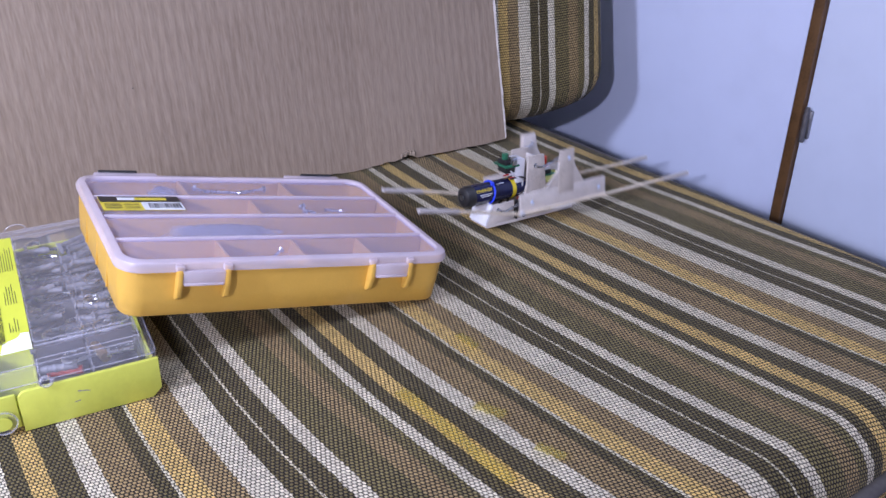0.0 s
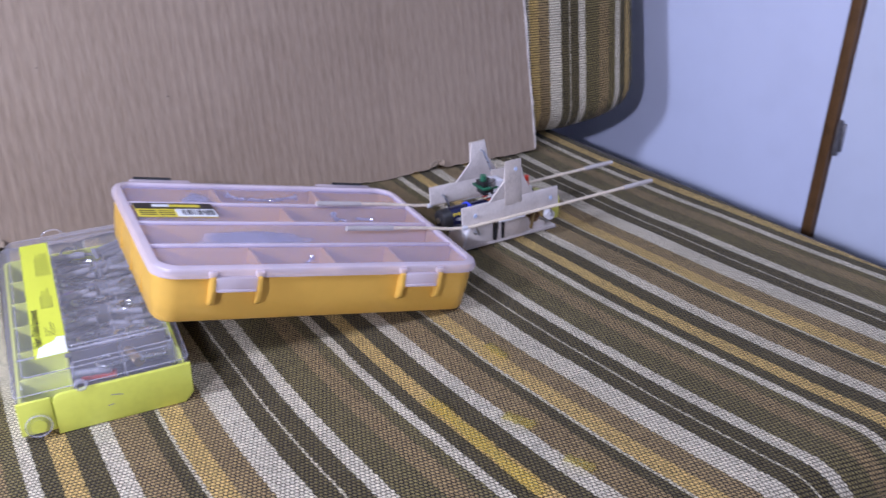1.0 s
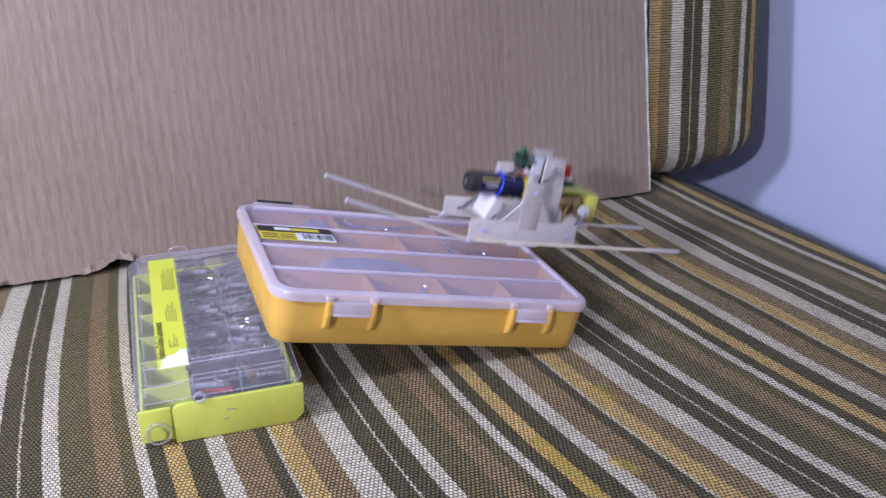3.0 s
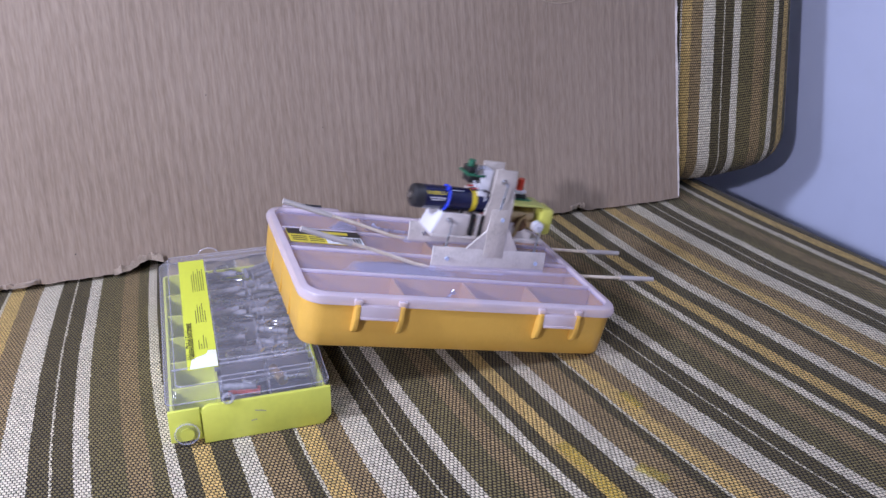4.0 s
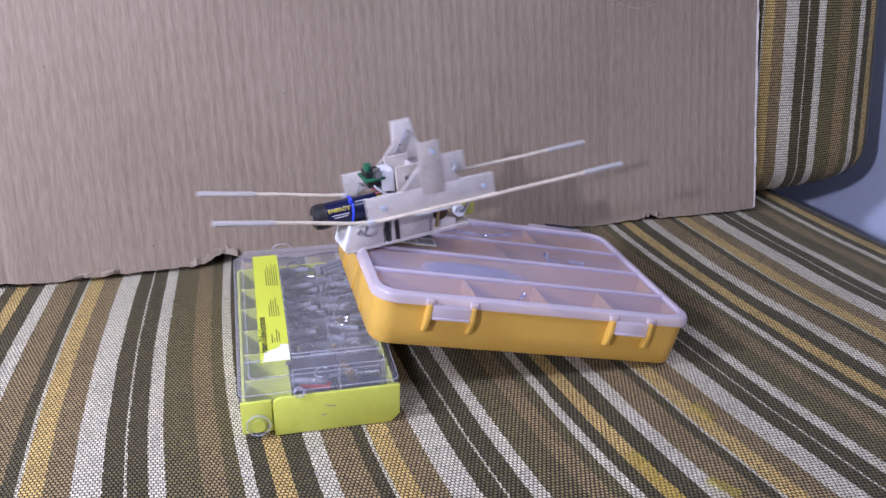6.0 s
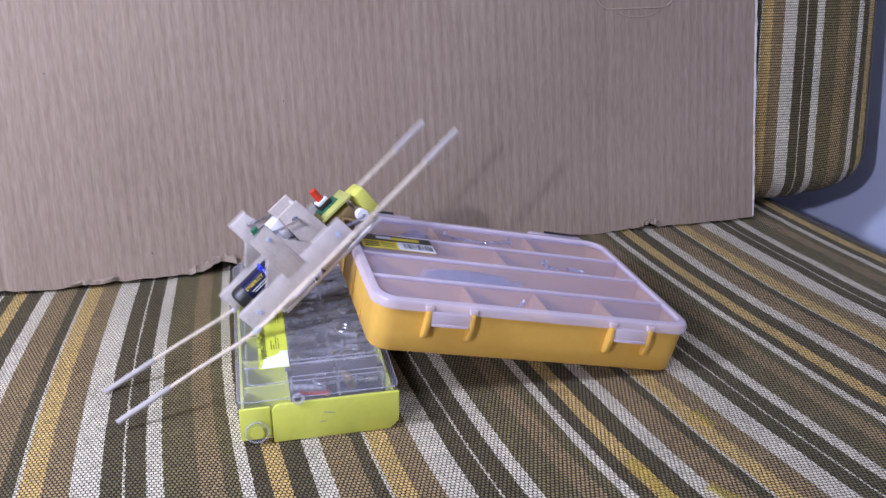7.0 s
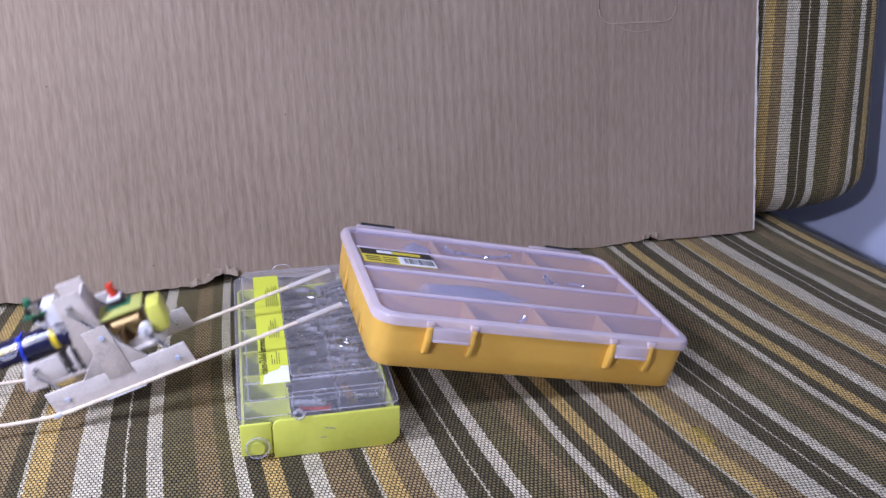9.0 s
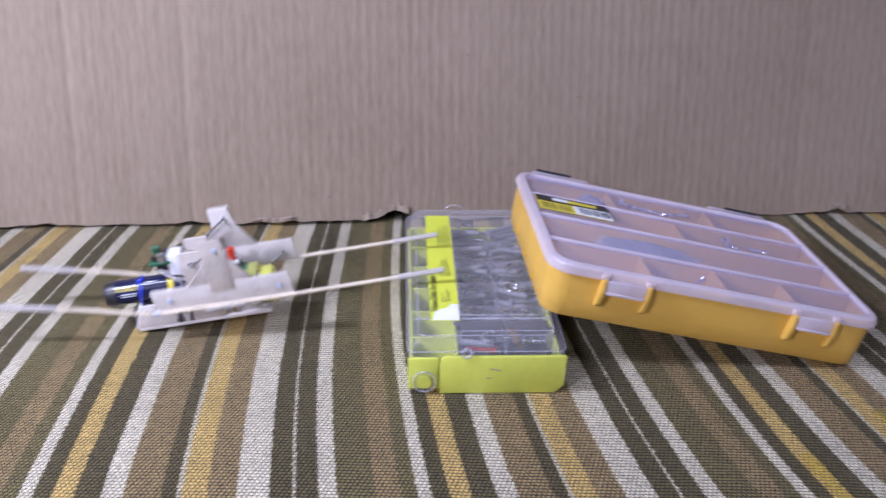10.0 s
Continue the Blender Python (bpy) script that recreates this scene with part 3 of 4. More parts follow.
def organiser():
    th = thing("organiser_box", pose(-0.0164, 0.0098, 0.0410, -1.15, 12.42, 4.55),
               "yellow plastic organiser box with frosted lid, propped on the green box", "storage box")
    t = 0.0016
    top = YH - 0.0045
    lo = [(0.0042, 0.009, 0.0), (0.0030, 0.011, 0.0012), (0.0020, 0.012, 0.012), (0.0014, 0.012, top)]
    loops = [round_rect(i, YW - i, i, YD - i, r, z) for i, r, z in lo]
    loops += [round_rect(0.0014 + t, YW - 0.0014 - t, 0.0014 + t, YD - 0.0014 - t, 0.0105, z) for z in (top, 0.003)]
    tub = part("tub", loft(loops), M_YELLOW, th)
    # shallow ribs on the side wall
    for y in (0.035, 0.064, 0.096):
        part("side_rib", block(0.0016, 0.0028, y - 0.0007, y + 0.0007, 0.003, top - 0.002, 0.0003), M_YELLOW, tub)
    rows_y = (0.0335, 0.0670, 0.0985)
    for y in rows_y:
        part("long_divider", block(0.004, YW - 0.004, y - 0.0006, y + 0.0006, 0.003, top + 0.0018, 0.0002), M_YELLOW, th)
    cells = ((0.004, 0.0335, (0.0578, 0.1007, 0.1413)), (0.0670, 0.0985, (0.0975,)), (0.0985, 0.1325, (0.0615, 0.1288)))
    for y0, y1, xs in cells:
        for x in xs:
            part("short_divider", block(x - 0.0008, x + 0.0008, y0, y1, 0.003, top + 0.0018, 0.0002), M_YELLOW, th)
    # lid: rim, flange and thin panel
    r = 0.0125
    loops = [round_rect(i, YW - i, i, YD - i, r - i * 0.5, z) for i, z in
             ((0.0022, YH - YF + 0.0008), (0.0, YH - YF), (-0.0004, YH - 0.0035), (0.0006, YH - 0.0008), (0.0020, YH), (0.0044, YH), (0.0052, YH - 0.0012), (0.0054, YH - 0.0024), (0.0030, YH - 0.0028))]
    lid = part("lid", loft(loops, False, False), M_LID_RIM, th, "frosted translucent lid rim")
    part("lid_panel", loft([round_rect(0.0049, YW - 0.0049, 0.0049, YD - 0.0049, 0.0085, z) for z in (YH - 0.0022, YH - 0.0012)]), M_LID, lid, "frosted translucent lid panel")
    for y in rows_y:
        part("lid_rib", block(0.005, YW - 0.005, y - 0.0009, y + 0.0009, YH - 0.0023, YH - 0.0002, 0.0004), M_LID_RIM, lid)
    # hinges on the back edge, each with a black pin
    for x0, x1, p0, p1 in ((0.012, 0.050, 0.0150, 0.0378), (0.1345, 0.1745, 0.1474, 0.1690)):
        part("hinge_lug", block(x0, x1, YD - 0.003, YD + 0.0055, YH - 0.005, YH - 0.0004, 0.0015), M_LID_RIM, lid)
        part("hinge_pin", rod((p0, YD + 0.0048, YH - 0.0006), (p1, YD + 0.0048, YH - 0.0006), 0.0013), M_BLACK, lid, "black hinge pin")
    # two latches, each of two yellow hooks and a frosted tab
    for xa, xb in ((0.0310, 0.0530), (0.1382, 0.1592)):
        la = part("latch_tab", block(xa, xb, -0.0030, 0.0012, YH - 0.0120, YH - 0.0045, 0.0008), M_LID_RIM, th, "frosted latch tab")
        part("latch_lip", block(xa + 0.0008, xb - 0.0008, -0.0038, -0.0029, YH - 0.0120, YH - 0.0106, 0.0003), M_LID_RIM, la)
        for x in (xa - 0.0012, xb + 0.0012):
            out = [(0.0, YH - 0.0035), (-0.0026, YH - 0.0022), (-0.0048, YH - 0.0050), (-0.0054, YH - 0.0120), (-0.0040, YH - 0.0190), (-0.0012, YH - 0.0212), (0.003, YH - 0.0212), (0.003, YH - 0.0035)]
            bm = prism([(-a, b) for a, b in out], 0.0028, 0.0007)
            part("hook_catch", block(x - 0.0022, x + 0.0022, -0.0022, 0.0010, YH - 0.0046, YH - 0.0016, 0.0006), M_LID_RIM, la)
            part("latch_hook", bm, M_YELLOW, th, m=Matrix.Translation((x + 0.0014, 0.0018, 0)) @ Matrix.Rotation(radians(-90), 4, "Z") @ Matrix.Translation((0, -0.0028, 0)))
    # printed sticker under the lid's glaze
    z = YH - 0.0009
    st = part("sticker", block(0.0068, 0.0520, 0.0755, 0.0972, z, z + 0.0003), M_LABEL_YELLOW, th, "printed sticker, black over yellow")
    part("black_band", block(0.0069, 0.0519, 0.0880, 0.0971, z + 0.0003, z + 0.0005), M_BLACK, st)
    part("white_field", block(0.0290, 0.0519, 0.0756, 0.0877, z + 0.0003, z + 0.0005), M_PAPER, st)
    part("brand_bar", block(0.0170, 0.0445, 0.0906, 0.0946, z + 0.0005, z + 0.0006), M_LABEL_YELLOW, st, "pale bar where the maker's mark is")
    part("brand_bar", block(0.0170, 0.0265, 0.0906, 0.0946, z + 0.0006, z + 0.0007), M_PAPER, st)
    x = 0.0325
    rng = random.Random(2)
    while x < 0.0500:
        w = rng.choice((0.0004, 0.0007, 0.0011))
        part("bar", block(x, x + w, 0.0780, 0.0860, z + 0.0005, z + 0.0006), M_INK, st)
        x += w + rng.choice((0.0004, 0.0006, 0.0009))
    for y0 in (0.0780, 0.0810, 0.0840):
        part("text_bar", block(0.0085, 0.0175, y0, y0 + 0.0012, z + 0.0003, z + 0.0004), M_INK, st)
        part("text_bar", block(0.0190, 0.0275, y0, y0 + 0.0009, z + 0.0003, z + 0.0004), M_INK, st)
    return th


organiser()
YBOX = pose(-0.0164, 0.0098, 0.0410, -1.15, 12.42, 4.55)


def screw(name, p, q, r, label):
    """A loose screw lying inside the organiser box."""
    p, q = Vector(p), Vector(q)
    d = (q - p).normalized()
    th = thing(name, YBOX, label, "screw", "loose screws in the organiser")
    bm = rod(p, q, r, 10)
    n = int((q - p).length / (r * 1.1))
    for k in range(n // 2):
        c = p + d * (r * 1.1) * k
        rod(c, c + d * r * 0.5, r * 1.25, 8, bm, r * 1.0)
    part("shank", bm, M_STEEL, th)
    part("head", rod(q - d * r * 1.2, q + d * r * 0.4, r * 1.2, 10, None, r * 2.3), M_STEEL, th)


zi = 0.0282
screw("long_screw", (0.0740, 0.1145, zi), (0.0945, 0.1115, zi), 0.0010, "long bright steel screw lying under the lid")
screw("long_screw", (0.0960, 0.1125, zi), (0.1135, 0.1195, zi), 0.0010, "long bright steel screw lying under the lid")
screw("short_screw", (0.0738, 0.1140, zi), (0.0690, 0.1205, zi), 0.0009, "short steel screw lying under the lid")
screw("short_screw", (0.1268, 0.0765, zi), (0.1279, 0.0866, zi), 0.0010, "short steel screw lying under the lid")
screw("short_screw", (0.1330, 0.0770, zi), (0.1270, 0.0812, zi), 0.0009, "short steel screw lying under the lid")
screw("short_screw", (0.1407, 0.0812, zi), (0.1510, 0.0790, zi), 0.0009, "short steel screw lying under the lid")
screw("short_screw", (0.0800, 0.0125, zi - 0.006), (0.0897, 0.0194, zi), 0.0009, "short steel screw leaning in its compartment")


def bag(x0, x1, y0, y1, z0, seed, label):
    """A crumpled clear bag in a compartment."""
    th = thing("plastic_bag", YBOX, label, "bag", "bags in the organiser")
    bm = bmesh.new()
    bmesh.ops.create_icosphere(bm, subdivisions=4, radius=1.0)
    for k in (0.92, 0.83, 0.74, 0.64, 0.53, 0.41, 0.28):
        bmesh.ops.create_icosphere(bm, subdivisions=3, radius=k)
    for v in bm.verts:
        d = 1 + 0.50 * noise.noise(v.co * 2.3 + Vector((seed, 0, 0))) + 0.16 * abs(noise.noise(v.co * 6 + Vector((0, seed, 0))))
        v.co = Vector(((x0 + x1) / 2 + v.co.x * d * (x1 - x0) / 2.6, (y0 + y1) / 2 + v.co.y * d * (y1 - y0) / 2.6, z0 + v.co.z * d * 0.0036))
    part("film", bm, M_BAG, th)


bag(0.030, 0.104, 0.036, 0.066, 0.0250, 3.0, "crumpled clear bluish plastic bag under the lid")
bag(0.038, 0.060, 0.101, 0.131, 0.0245, 7.0, "small crumpled clear plastic bag under the lid")

# ---- the green assortment box ----
GX, GY, GW, GD, GH, GT = -0.0002, -0.0021, 0.0821, 0.1712, 0.0225, 0.0316
GBOX = pose(GX, GY, 0.0008, 0, 0, 3.31)


def assortment():
    th = thing("assortment_box", GBOX, "lime green plastic assortment box with clear lid over hooks", "storage box")
    t = 0.0014
    lo = [(0.0045, 0.003, 0.0), (0.0022, 0.004, 0.0015), (0.0012, 0.004, GH * 0.75)]
    loops = [round_rect(-GW + i, -i, i, GD - i, r, z, 4) for i, r, z in lo]
    loops += [round_rect(-GW + 0.0012 + t, -0.0012 - t, 0.0012 + t, GD - 0.0012 - t, 0.003, z, 4) for z in (GH * 0.75, 0.002)]
    part("tray", loft(loops), M_LIME, th)
    # front plate with one rounded upper corner and a cut lower corner
    c = 0.004
    out = [(-0.0655, 0.0004), (-0.0048, 0.0004), (-0.0002, 0.0052), (0.0002, GH)]
    out += [(-0.0655 + c - c * math.cos(radians(a)), GH - c + c * math.sin(radians(a))) for a in (90, 60, 30, 0)]
    part("front_plate", prism(out, 0.0022, 0.0004), M_LIME, th, m=Matrix.Translation((0, -0.0012, 0)))
    # fold-over lug at the corner with the lid's clear disc
    part("corner_lug", block(-GW + 0.0002, -0.0662, -0.0006, 0.0014, 0.0030, GH - 0.001, 0.0006), M_LIME, th)
    disc = rod((-0.0736, -0.0022, 0.0085), (-0.0736, -0.0004, 0.0085), 0.0062, 28)
    part("clear_disc", disc, M_DISC, th, "clear round lug of the lid")
    ring = tube([(-0.0736 + 0.0060 * math.cos(a), -0.0024, 0.0085 + 0.0060 * math.sin(a)) for a in [k * 6.28319 / 24 for k in range(25)]], 0.0004, 6)
    part("disc_rim", ring, M_CLEAR_EDGE, th, "pale moulded rim")
    part("disc_boss", rod((-0.0736, -0.0030, 0.0085), (-0.0736, -0.0020, 0.0085), 0.0036, 24, None, 0.0033), M_LIME, th)
    # inner walls
    for y in (0.0285, 0.056, 0.084, 0.112, 0.140):
        part("cross_wall", block(-GW + 0.003, -0.0566, y - 0.0006, y + 0.0006, 0.002, GH * 0.74), M_LIME, th)
        part("cross_wall", block(-0.0552, -0.003, y - 0.0005, y + 0.0005, 0.002, GH * 0.9), M_CLEAR if y > 0.03 else M_CLEAR_EDGE, th)
    part("insert", block(-0.0550, -0.0030, 0.0290, GD - 0.0035, 0.0021, 0.0042, 0.0004), M_INSERT, th, "dark grey compartment insert")
    part("long_wall", block(-0.0565, -0.0553, 0.003, GD - 0.003, 0.002, GH * 0.74), M_LIME, th)
    part("long_wall", block(-0.0300, -0.0290, 0.003, GD - 0.003, 0.002, GH * 0.74), M_CLEAR_EDGE, th)
    # lid: clear shell with chamfered edges
    e = 0.0058
    loops = [round_rect(-GW + i, -i, max(i, 0.0016), GD - i, 0.0035, z, 4) for i, z in
             ((0.0008, GH * 0.70), (0.0, GH * 0.72), (0.0, GH + 0.002), (e * 0.75, GT - 0.0016), (e, GT - 0.0003), (e + 0.001, GT), (e + 0.0022, GT))]
    lid = part("lid", loft(loops, False, True), M_CLEAR, th, "scratched clear plastic lid")
    for zz, i in ((GH + 0.002, -0.0001), (GT - 0.0002, e)):
        lp = round_rect(-GW + i, -i, max(i, 0.0012), GD - i, 0.0035, zz, 4)
        part("lid_edge", tube(lp + lp[:1], 0.00034, 6), M_CLEAR_EDGE, lid)
    # raised clear compartment covers
    lp = round_rect(-0.0535, -0.0075, 0.026, GD - 0.010, 0.002, GT + 0.0002, 3)
    part("lid_edge", tube(lp + lp[:1], 0.00036, 6), M_CLEAR_EDGE, lid)
    # two clear front compartments, with dark blocks added to darken their insides
    for x0, x1 in ((-0.0540, -0.0304), (-0.0298, -0.0064)):
        lp = [Vector(p) for p in ((x0, 0.0100, 0.0040), (x1, 0.0100, 0.0040), (x1, 0.0100, GT), (x0, 0.0100, GT))]
        part("compartment_edge", tube(lp + lp[:1], 0.00042, 6), M_CLEAR_EDGE, th)
        part("compartment_dark_back", block(x0 + 0.0006, x1 - 0.0006, 0.0262, 0.0276, 0.0022, GT - 0.0040, 0.0003), M_INSERT, th, "dark block added to darken the compartment")
        part("compartment_dark_base", block(x0 + 0.0006, x1 - 0.0006, 0.0108, 0.0260, 0.0022, 0.0120, 0.0003), M_INSERT, th, "dark block added to darken the compartment")
    part("lid_edge", rod((-GW + 0.004, 0.0225, GT + 0.0001), (-0.006, 0.0225, GT + 0.0001), 0.0006, 8), M_CLEAR_EDGE, lid)
    clip = tube([(-0.0518 + 0.0026 * math.cos(a), -0.0016, GH + 0.0028 + 0.0026 * math.sin(a)) for a in [k * 6.28319 / 16 for k in range(17)]], 0.0008, 6)
    part("lid_catch", clip, M_CLEAR_EDGE, lid, "clear ring catch")
    ear = tube([(-0.0505 + 0.006 * math.cos(radians(a)), GD - 0.0062, GT + 0.0005 + 0.0035 * math.sin(radians(a))) for a in range(0, 181, 20)], 0.0004, 6)
    part("hanging_ear", ear, M_CLEAR_EDGE, lid)
    # label on the lid
    z = GT + 0.0002
    lab = part("label_strip", block(-0.0698, -0.0542, 0.0200, 0.1555, z, z + 0.0003), M_LABEL, th, "fluorescent yellow paper label with black print")
    bm = bmesh.new()
    pts = [(-0.0686, 0.0202), (-0.0544, 0.0202), (-0.0544, 0.0368), (-0.0585, 0.0372), (-0.0592, 0.0345), (-0.0611, 0.0329), (-0.0640, 0.0318), (-0.0673, 0.0294)]
    loft([[Vector((x, y, zz)) for x, y in pts] for zz in (z + 0.0003, z + 0.0005)], bm=bm)
    part("torn_patch", bm, M_PAPER, lab, "white patch where the label is torn")
    text_mesh("print", "Haken-D\u00fcbel-Sortiment", 0.0058, M_INK, lab, pose(-0.0674, 0.0500, z + 0.0006, 0, 0, 90), 0.72)
    for y0, y1, n in ((0.040, 0.055, 4), (0.070, 0.095, 5), (0.110, 0.144, 6)):
        rng = random.Random(int(y0 * 1000))
        for k in range(n):
            x = -0.0628 + 0.0013 * k
            part("text_bar", block(x, x + 0.00034, y0, y1 - rng.random() * 0.011, z + 0.0003, z + 0.0004), M_INK, lab)
    # scuffs on the front plate
    for x, zz, a, ln in ((-0.037, 0.0150, 12, 0.0045), (-0.040, 0.0098, -6, 0.003), (-0.035, 0.0146, 20, 0.003)):
        part("scuff", block(-ln / 2, ln / 2, -0.00005, 0.0001, -0.00022, 0.00022), M_GREY_PLUG, th, m=pose(x, -0.00125, zz, 0, a, 0))
    return th


assortment()


def fillings():
    """Plugs, hooks and screws in the compartments under the clear lid."""
    rng = random.Random(11)
    plug = thing("wall_plug", GBOX, "grey nylon wall plug in the assortment box", "wall plug", "plugs in the assortment box")
    bm = rod((0, -0.009, 0), (0, 0.009, 0), 0.0018, 10)
    for k in range(4):
        rod((0, -0.007 + 0.004 * k, 0), (0, -0.0055 + 0.004 * k, 0), 0.0022, 10, bm, 0.0018)
    part("sleeve", bm, M_GREY_PLUG, plug)
    part("collar", rod((0, 0.0088, 0), (0, 0.0096, 0), 0.0026, 12), M_GREY_PLUG, plug)
    violet = thing("wall_plug", GBOX, "violet nylon wall plug in the assortment box", "wall plug", "plugs in the assortment box")
    part("sleeve", rod((0, -0.012, 0), (0, 0.012, 0), 0.0032, 10), M_PURPLE_PLUG, violet)
    part("collar", rod((0, 0.0115, 0), (0, 0.0125, 0), 0.0038, 12), M_PURPLE_PLUG, violet)
    hook = thing("screw_hook", GBOX, "bright steel screw hook in the assortment box", "hook", "hooks in the assortment box")
    part("shank", rod((0, -0.012, 0), (0, 0.002, 0), 0.0010, 8), M_STEEL, hook)
    part("bend", tube([(0.005 - 0.005 * math.cos(radians(a)), 0.002 + 0.005 * math.sin(radians(a)), 0) for a in range(0, 221, 20)], 0.0009, 8), M_STEEL, hook)
    brass = thing("sleeve_anchor", GBOX, "brass sleeve anchor in the assortment box", "anchor", "anchors in the assortment box")
    part("tube", rod((0, -0.007, 0), (0, 0.007, 0), 0.0028, 14), M_BRASS, brass)
    part("bolt", rod((0, 0.007, 0), (0, 0.015, 0), 0.0015, 10), M_STEEL, brass)
    bolt = thing("steel_bolt", GBOX, "bright steel bolt lying in a front compartment", "bolt")
    part("shank", rod((0, -0.006, 0), (0, 0.006, 0), 0.0012, 10), M_STEEL, bolt)
    part("head", rod((0, 0.0055, 0), (0, 0.0072, 0), 0.0023, 14), M_STEEL, bolt)
    red = thing("wall_plug", GBOX, "red nylon wall plug in the assortment box", "wall plug", "plugs in the assortment box")
    part("sleeve", rod((0, -0.008, 0), (0, 0.008, 0), 0.0022, 10), M_RED, red)
    part("collar", rod((0, 0.0075, 0), (0, 0.0085, 0), 0.003, 10), M_RED, red)
    spots = [(brass, -0.0245, 0.0180, 0.0225, 15), (bolt, -0.0148, 0.0130, 0.0232, 86), (red, -0.0420, 0.0200, 0.0150, 75), (hook, -0.0350, 0.0150, 0.0225, 100), (plug, -0.0450, 0.0190, 0.0185, 80)]
    used = set()
    for y0, y1 in ((0.030, 0.055), (0.058, 0.083), (0.086, 0.111), (0.114, 0.139), (0.142, 0.166)):
        for x0, x1 in ((-0.053, -0.031), (-0.028, -0.006)):
            for k in range(9):
                kind = rng.choice((plug, hook, hook, plug, violet if y0 > 0.08 and x0 < -0.04 else plug))
                spots.append((kind, rng.uniform(x0 + 0.006, x1 - 0.006), rng.uniform(y0 + 0.009, y1 - 0.009), 0.007 + 0.0018 * k, rng.uniform(60, 120)))
    for kind, x, y, z, a in spots:
        m = GBOX @ pose(x, y, z, 0, rng.uniform(-8, 8), a)
        if kind not in used:
            used.add(kind)
            kind.matrix_world = m
        else:
            copy_thing(kind, m)


fillings()

# ---- the walking robot ----
# its own axes: x ahead, y to its left, z up; the origin is the front crank's bearing on its left side
PIVOTS = ((0.0, 0.0), (-0.0610, 0.0), (-0.0308, 0.0268))
CRANK, SPAN = 0.0205, 0.0392
MID = -SPAN / 2


def robot():
    th = thing("walking_robot", Matrix(), "small plywood walking robot with battery, motor and long splint runners", "robot")
    ply = 0.0018
    # body: base, nose, cheeks and towers
    part("base_plate", block(-0.0682, 0.0087, MID - 0.0098, MID + 0.0098, -0.0119, -0.0098, 0.0003), M_PLY, th, "pale plywood base plate")
    nose = prism([(0.0087, -0.0098), (0.0100, -0.0098), (0.0052, 0.0042), (0.0035, 0.0042)], 0.0192, 0.0002)
    part("nose_panel", nose, M_WHITE_PL, th, "white slanted nose panel", Matrix.Translation((0, MID - 0.0096, 0)))
    for y in (MID + 0.0080, MID - 0.0098):
        part("cheek", prism([(0.0086, -0.0098), (0.0040, 0.0040), (-0.0140, 0.0040), (-0.0140, -0.0098)], ply, 0.0002), M_PLY, th, m=Matrix.Translation((0, y, 0)))
        part("clamp", block(-0.0172, -0.0158, y - 0.0005, y + ply + 0.0005, -0.0098, 0.0046, 0.0002), M_BLACK, th, "black clamp strip")
        part("clamp", block(-0.0212, -0.0190, y, y + ply, -0.0098, 0.0046, 0.0002), M_PLY, th)
        part("clamp", block(-0.0236, -0.0224, y - 0.0003, y + ply + 0.0003, -0.0098, 0.0040, 0.0002), M_BLACK, th, "black clamp strip")
        out = [(-0.0235, -0.0098), (-0.0425, -0.0098), (-0.0412, 0.0120), (-0.0385, 0.0338), (-0.0245, 0.0338), (-0.0250, 0.0140), (-0.0228, 0.0040)]
        part("tower", prism(out, ply, 0.0002), M_PLY_GREY, th, "pale plywood bearing tower", Matrix.Translation((0, y, 0)))
    part("tower_bridge", block(-0.0385, -0.0365, MID - 0.0080, MID + 0.0080, 0.0040, 0.0300, 0.0003), M_PLY, th)
    # battery
    by, bz, br = MID + 0.0008, 0.0107, 0.0072
    bat = part("battery", rod((-0.0170, by, bz), (0.0165, by, bz), br, 32), M_BATTERY, th, "dark blue battery")
    cap = [[Vector((x, by + rr * math.cos(k * 6.28319 / 32), bz + rr * math.sin(k * 6.28319 / 32))) for k in range(32)]
           for x, rr in ((0.0165, br + 0.0001), (0.0205, br + 0.0001), (0.0228, br - 0.0006), (0.0238, br - 0.0022), (0.0240, 0.0030), (0.0236, 0.0022))]
    part("end_cap", loft(cap), M_BLACK, bat, "black battery end")
    part("terminal", rod((0.0236, by, bz), (0.0243, by, bz), 0.0019, 16), M_STEEL, bat)
    part("yellow_band", rod((-0.0170, by, bz), (-0.0140, by, bz), br + 0.00008, 32), M_BATTERY_Y, bat, "yellow band")
    part("end_cap", rod((-0.0262, by, bz), (-0.0170, by, bz), br, 32, None, br), M_BATTERY, bat)
    tie = tube([(0.0020 - 0.0012 * math.sin(a), by + (br + 0.0004) * math.cos(a), bz + (br + 0.0004) * math.sin(a)) for a in [k * 6.28319 / 28 for k in range(29)]], 0.0007, 6)
    part("cable_tie", tie, M_BLUE_TIE, th, "bright blue cable tie")
    part("tie_end", block(0.0008, 0.0030, by + 0.0030, by + 0.0052, bz + br - 0.0012, bz + br + 0.0012, 0.0003), M_BLUE_TIE, th)
    # print on the battery's near side: a word and fine bars
    wrap = text_mesh("print", "ENERGY", 0.0030, M_BATTERY_Y, bat, Matrix())
    for v in wrap.data.vertices:
        a = radians(36) + v.co.y / (br + 0.0001)
        v.co = Vector((0.0095 - v.co.x * 1.15, by + (br + 0.00012 + v.co.z) * math.cos(a), bz + (br + 0.00012 + v.co.z) * math.sin(a)))
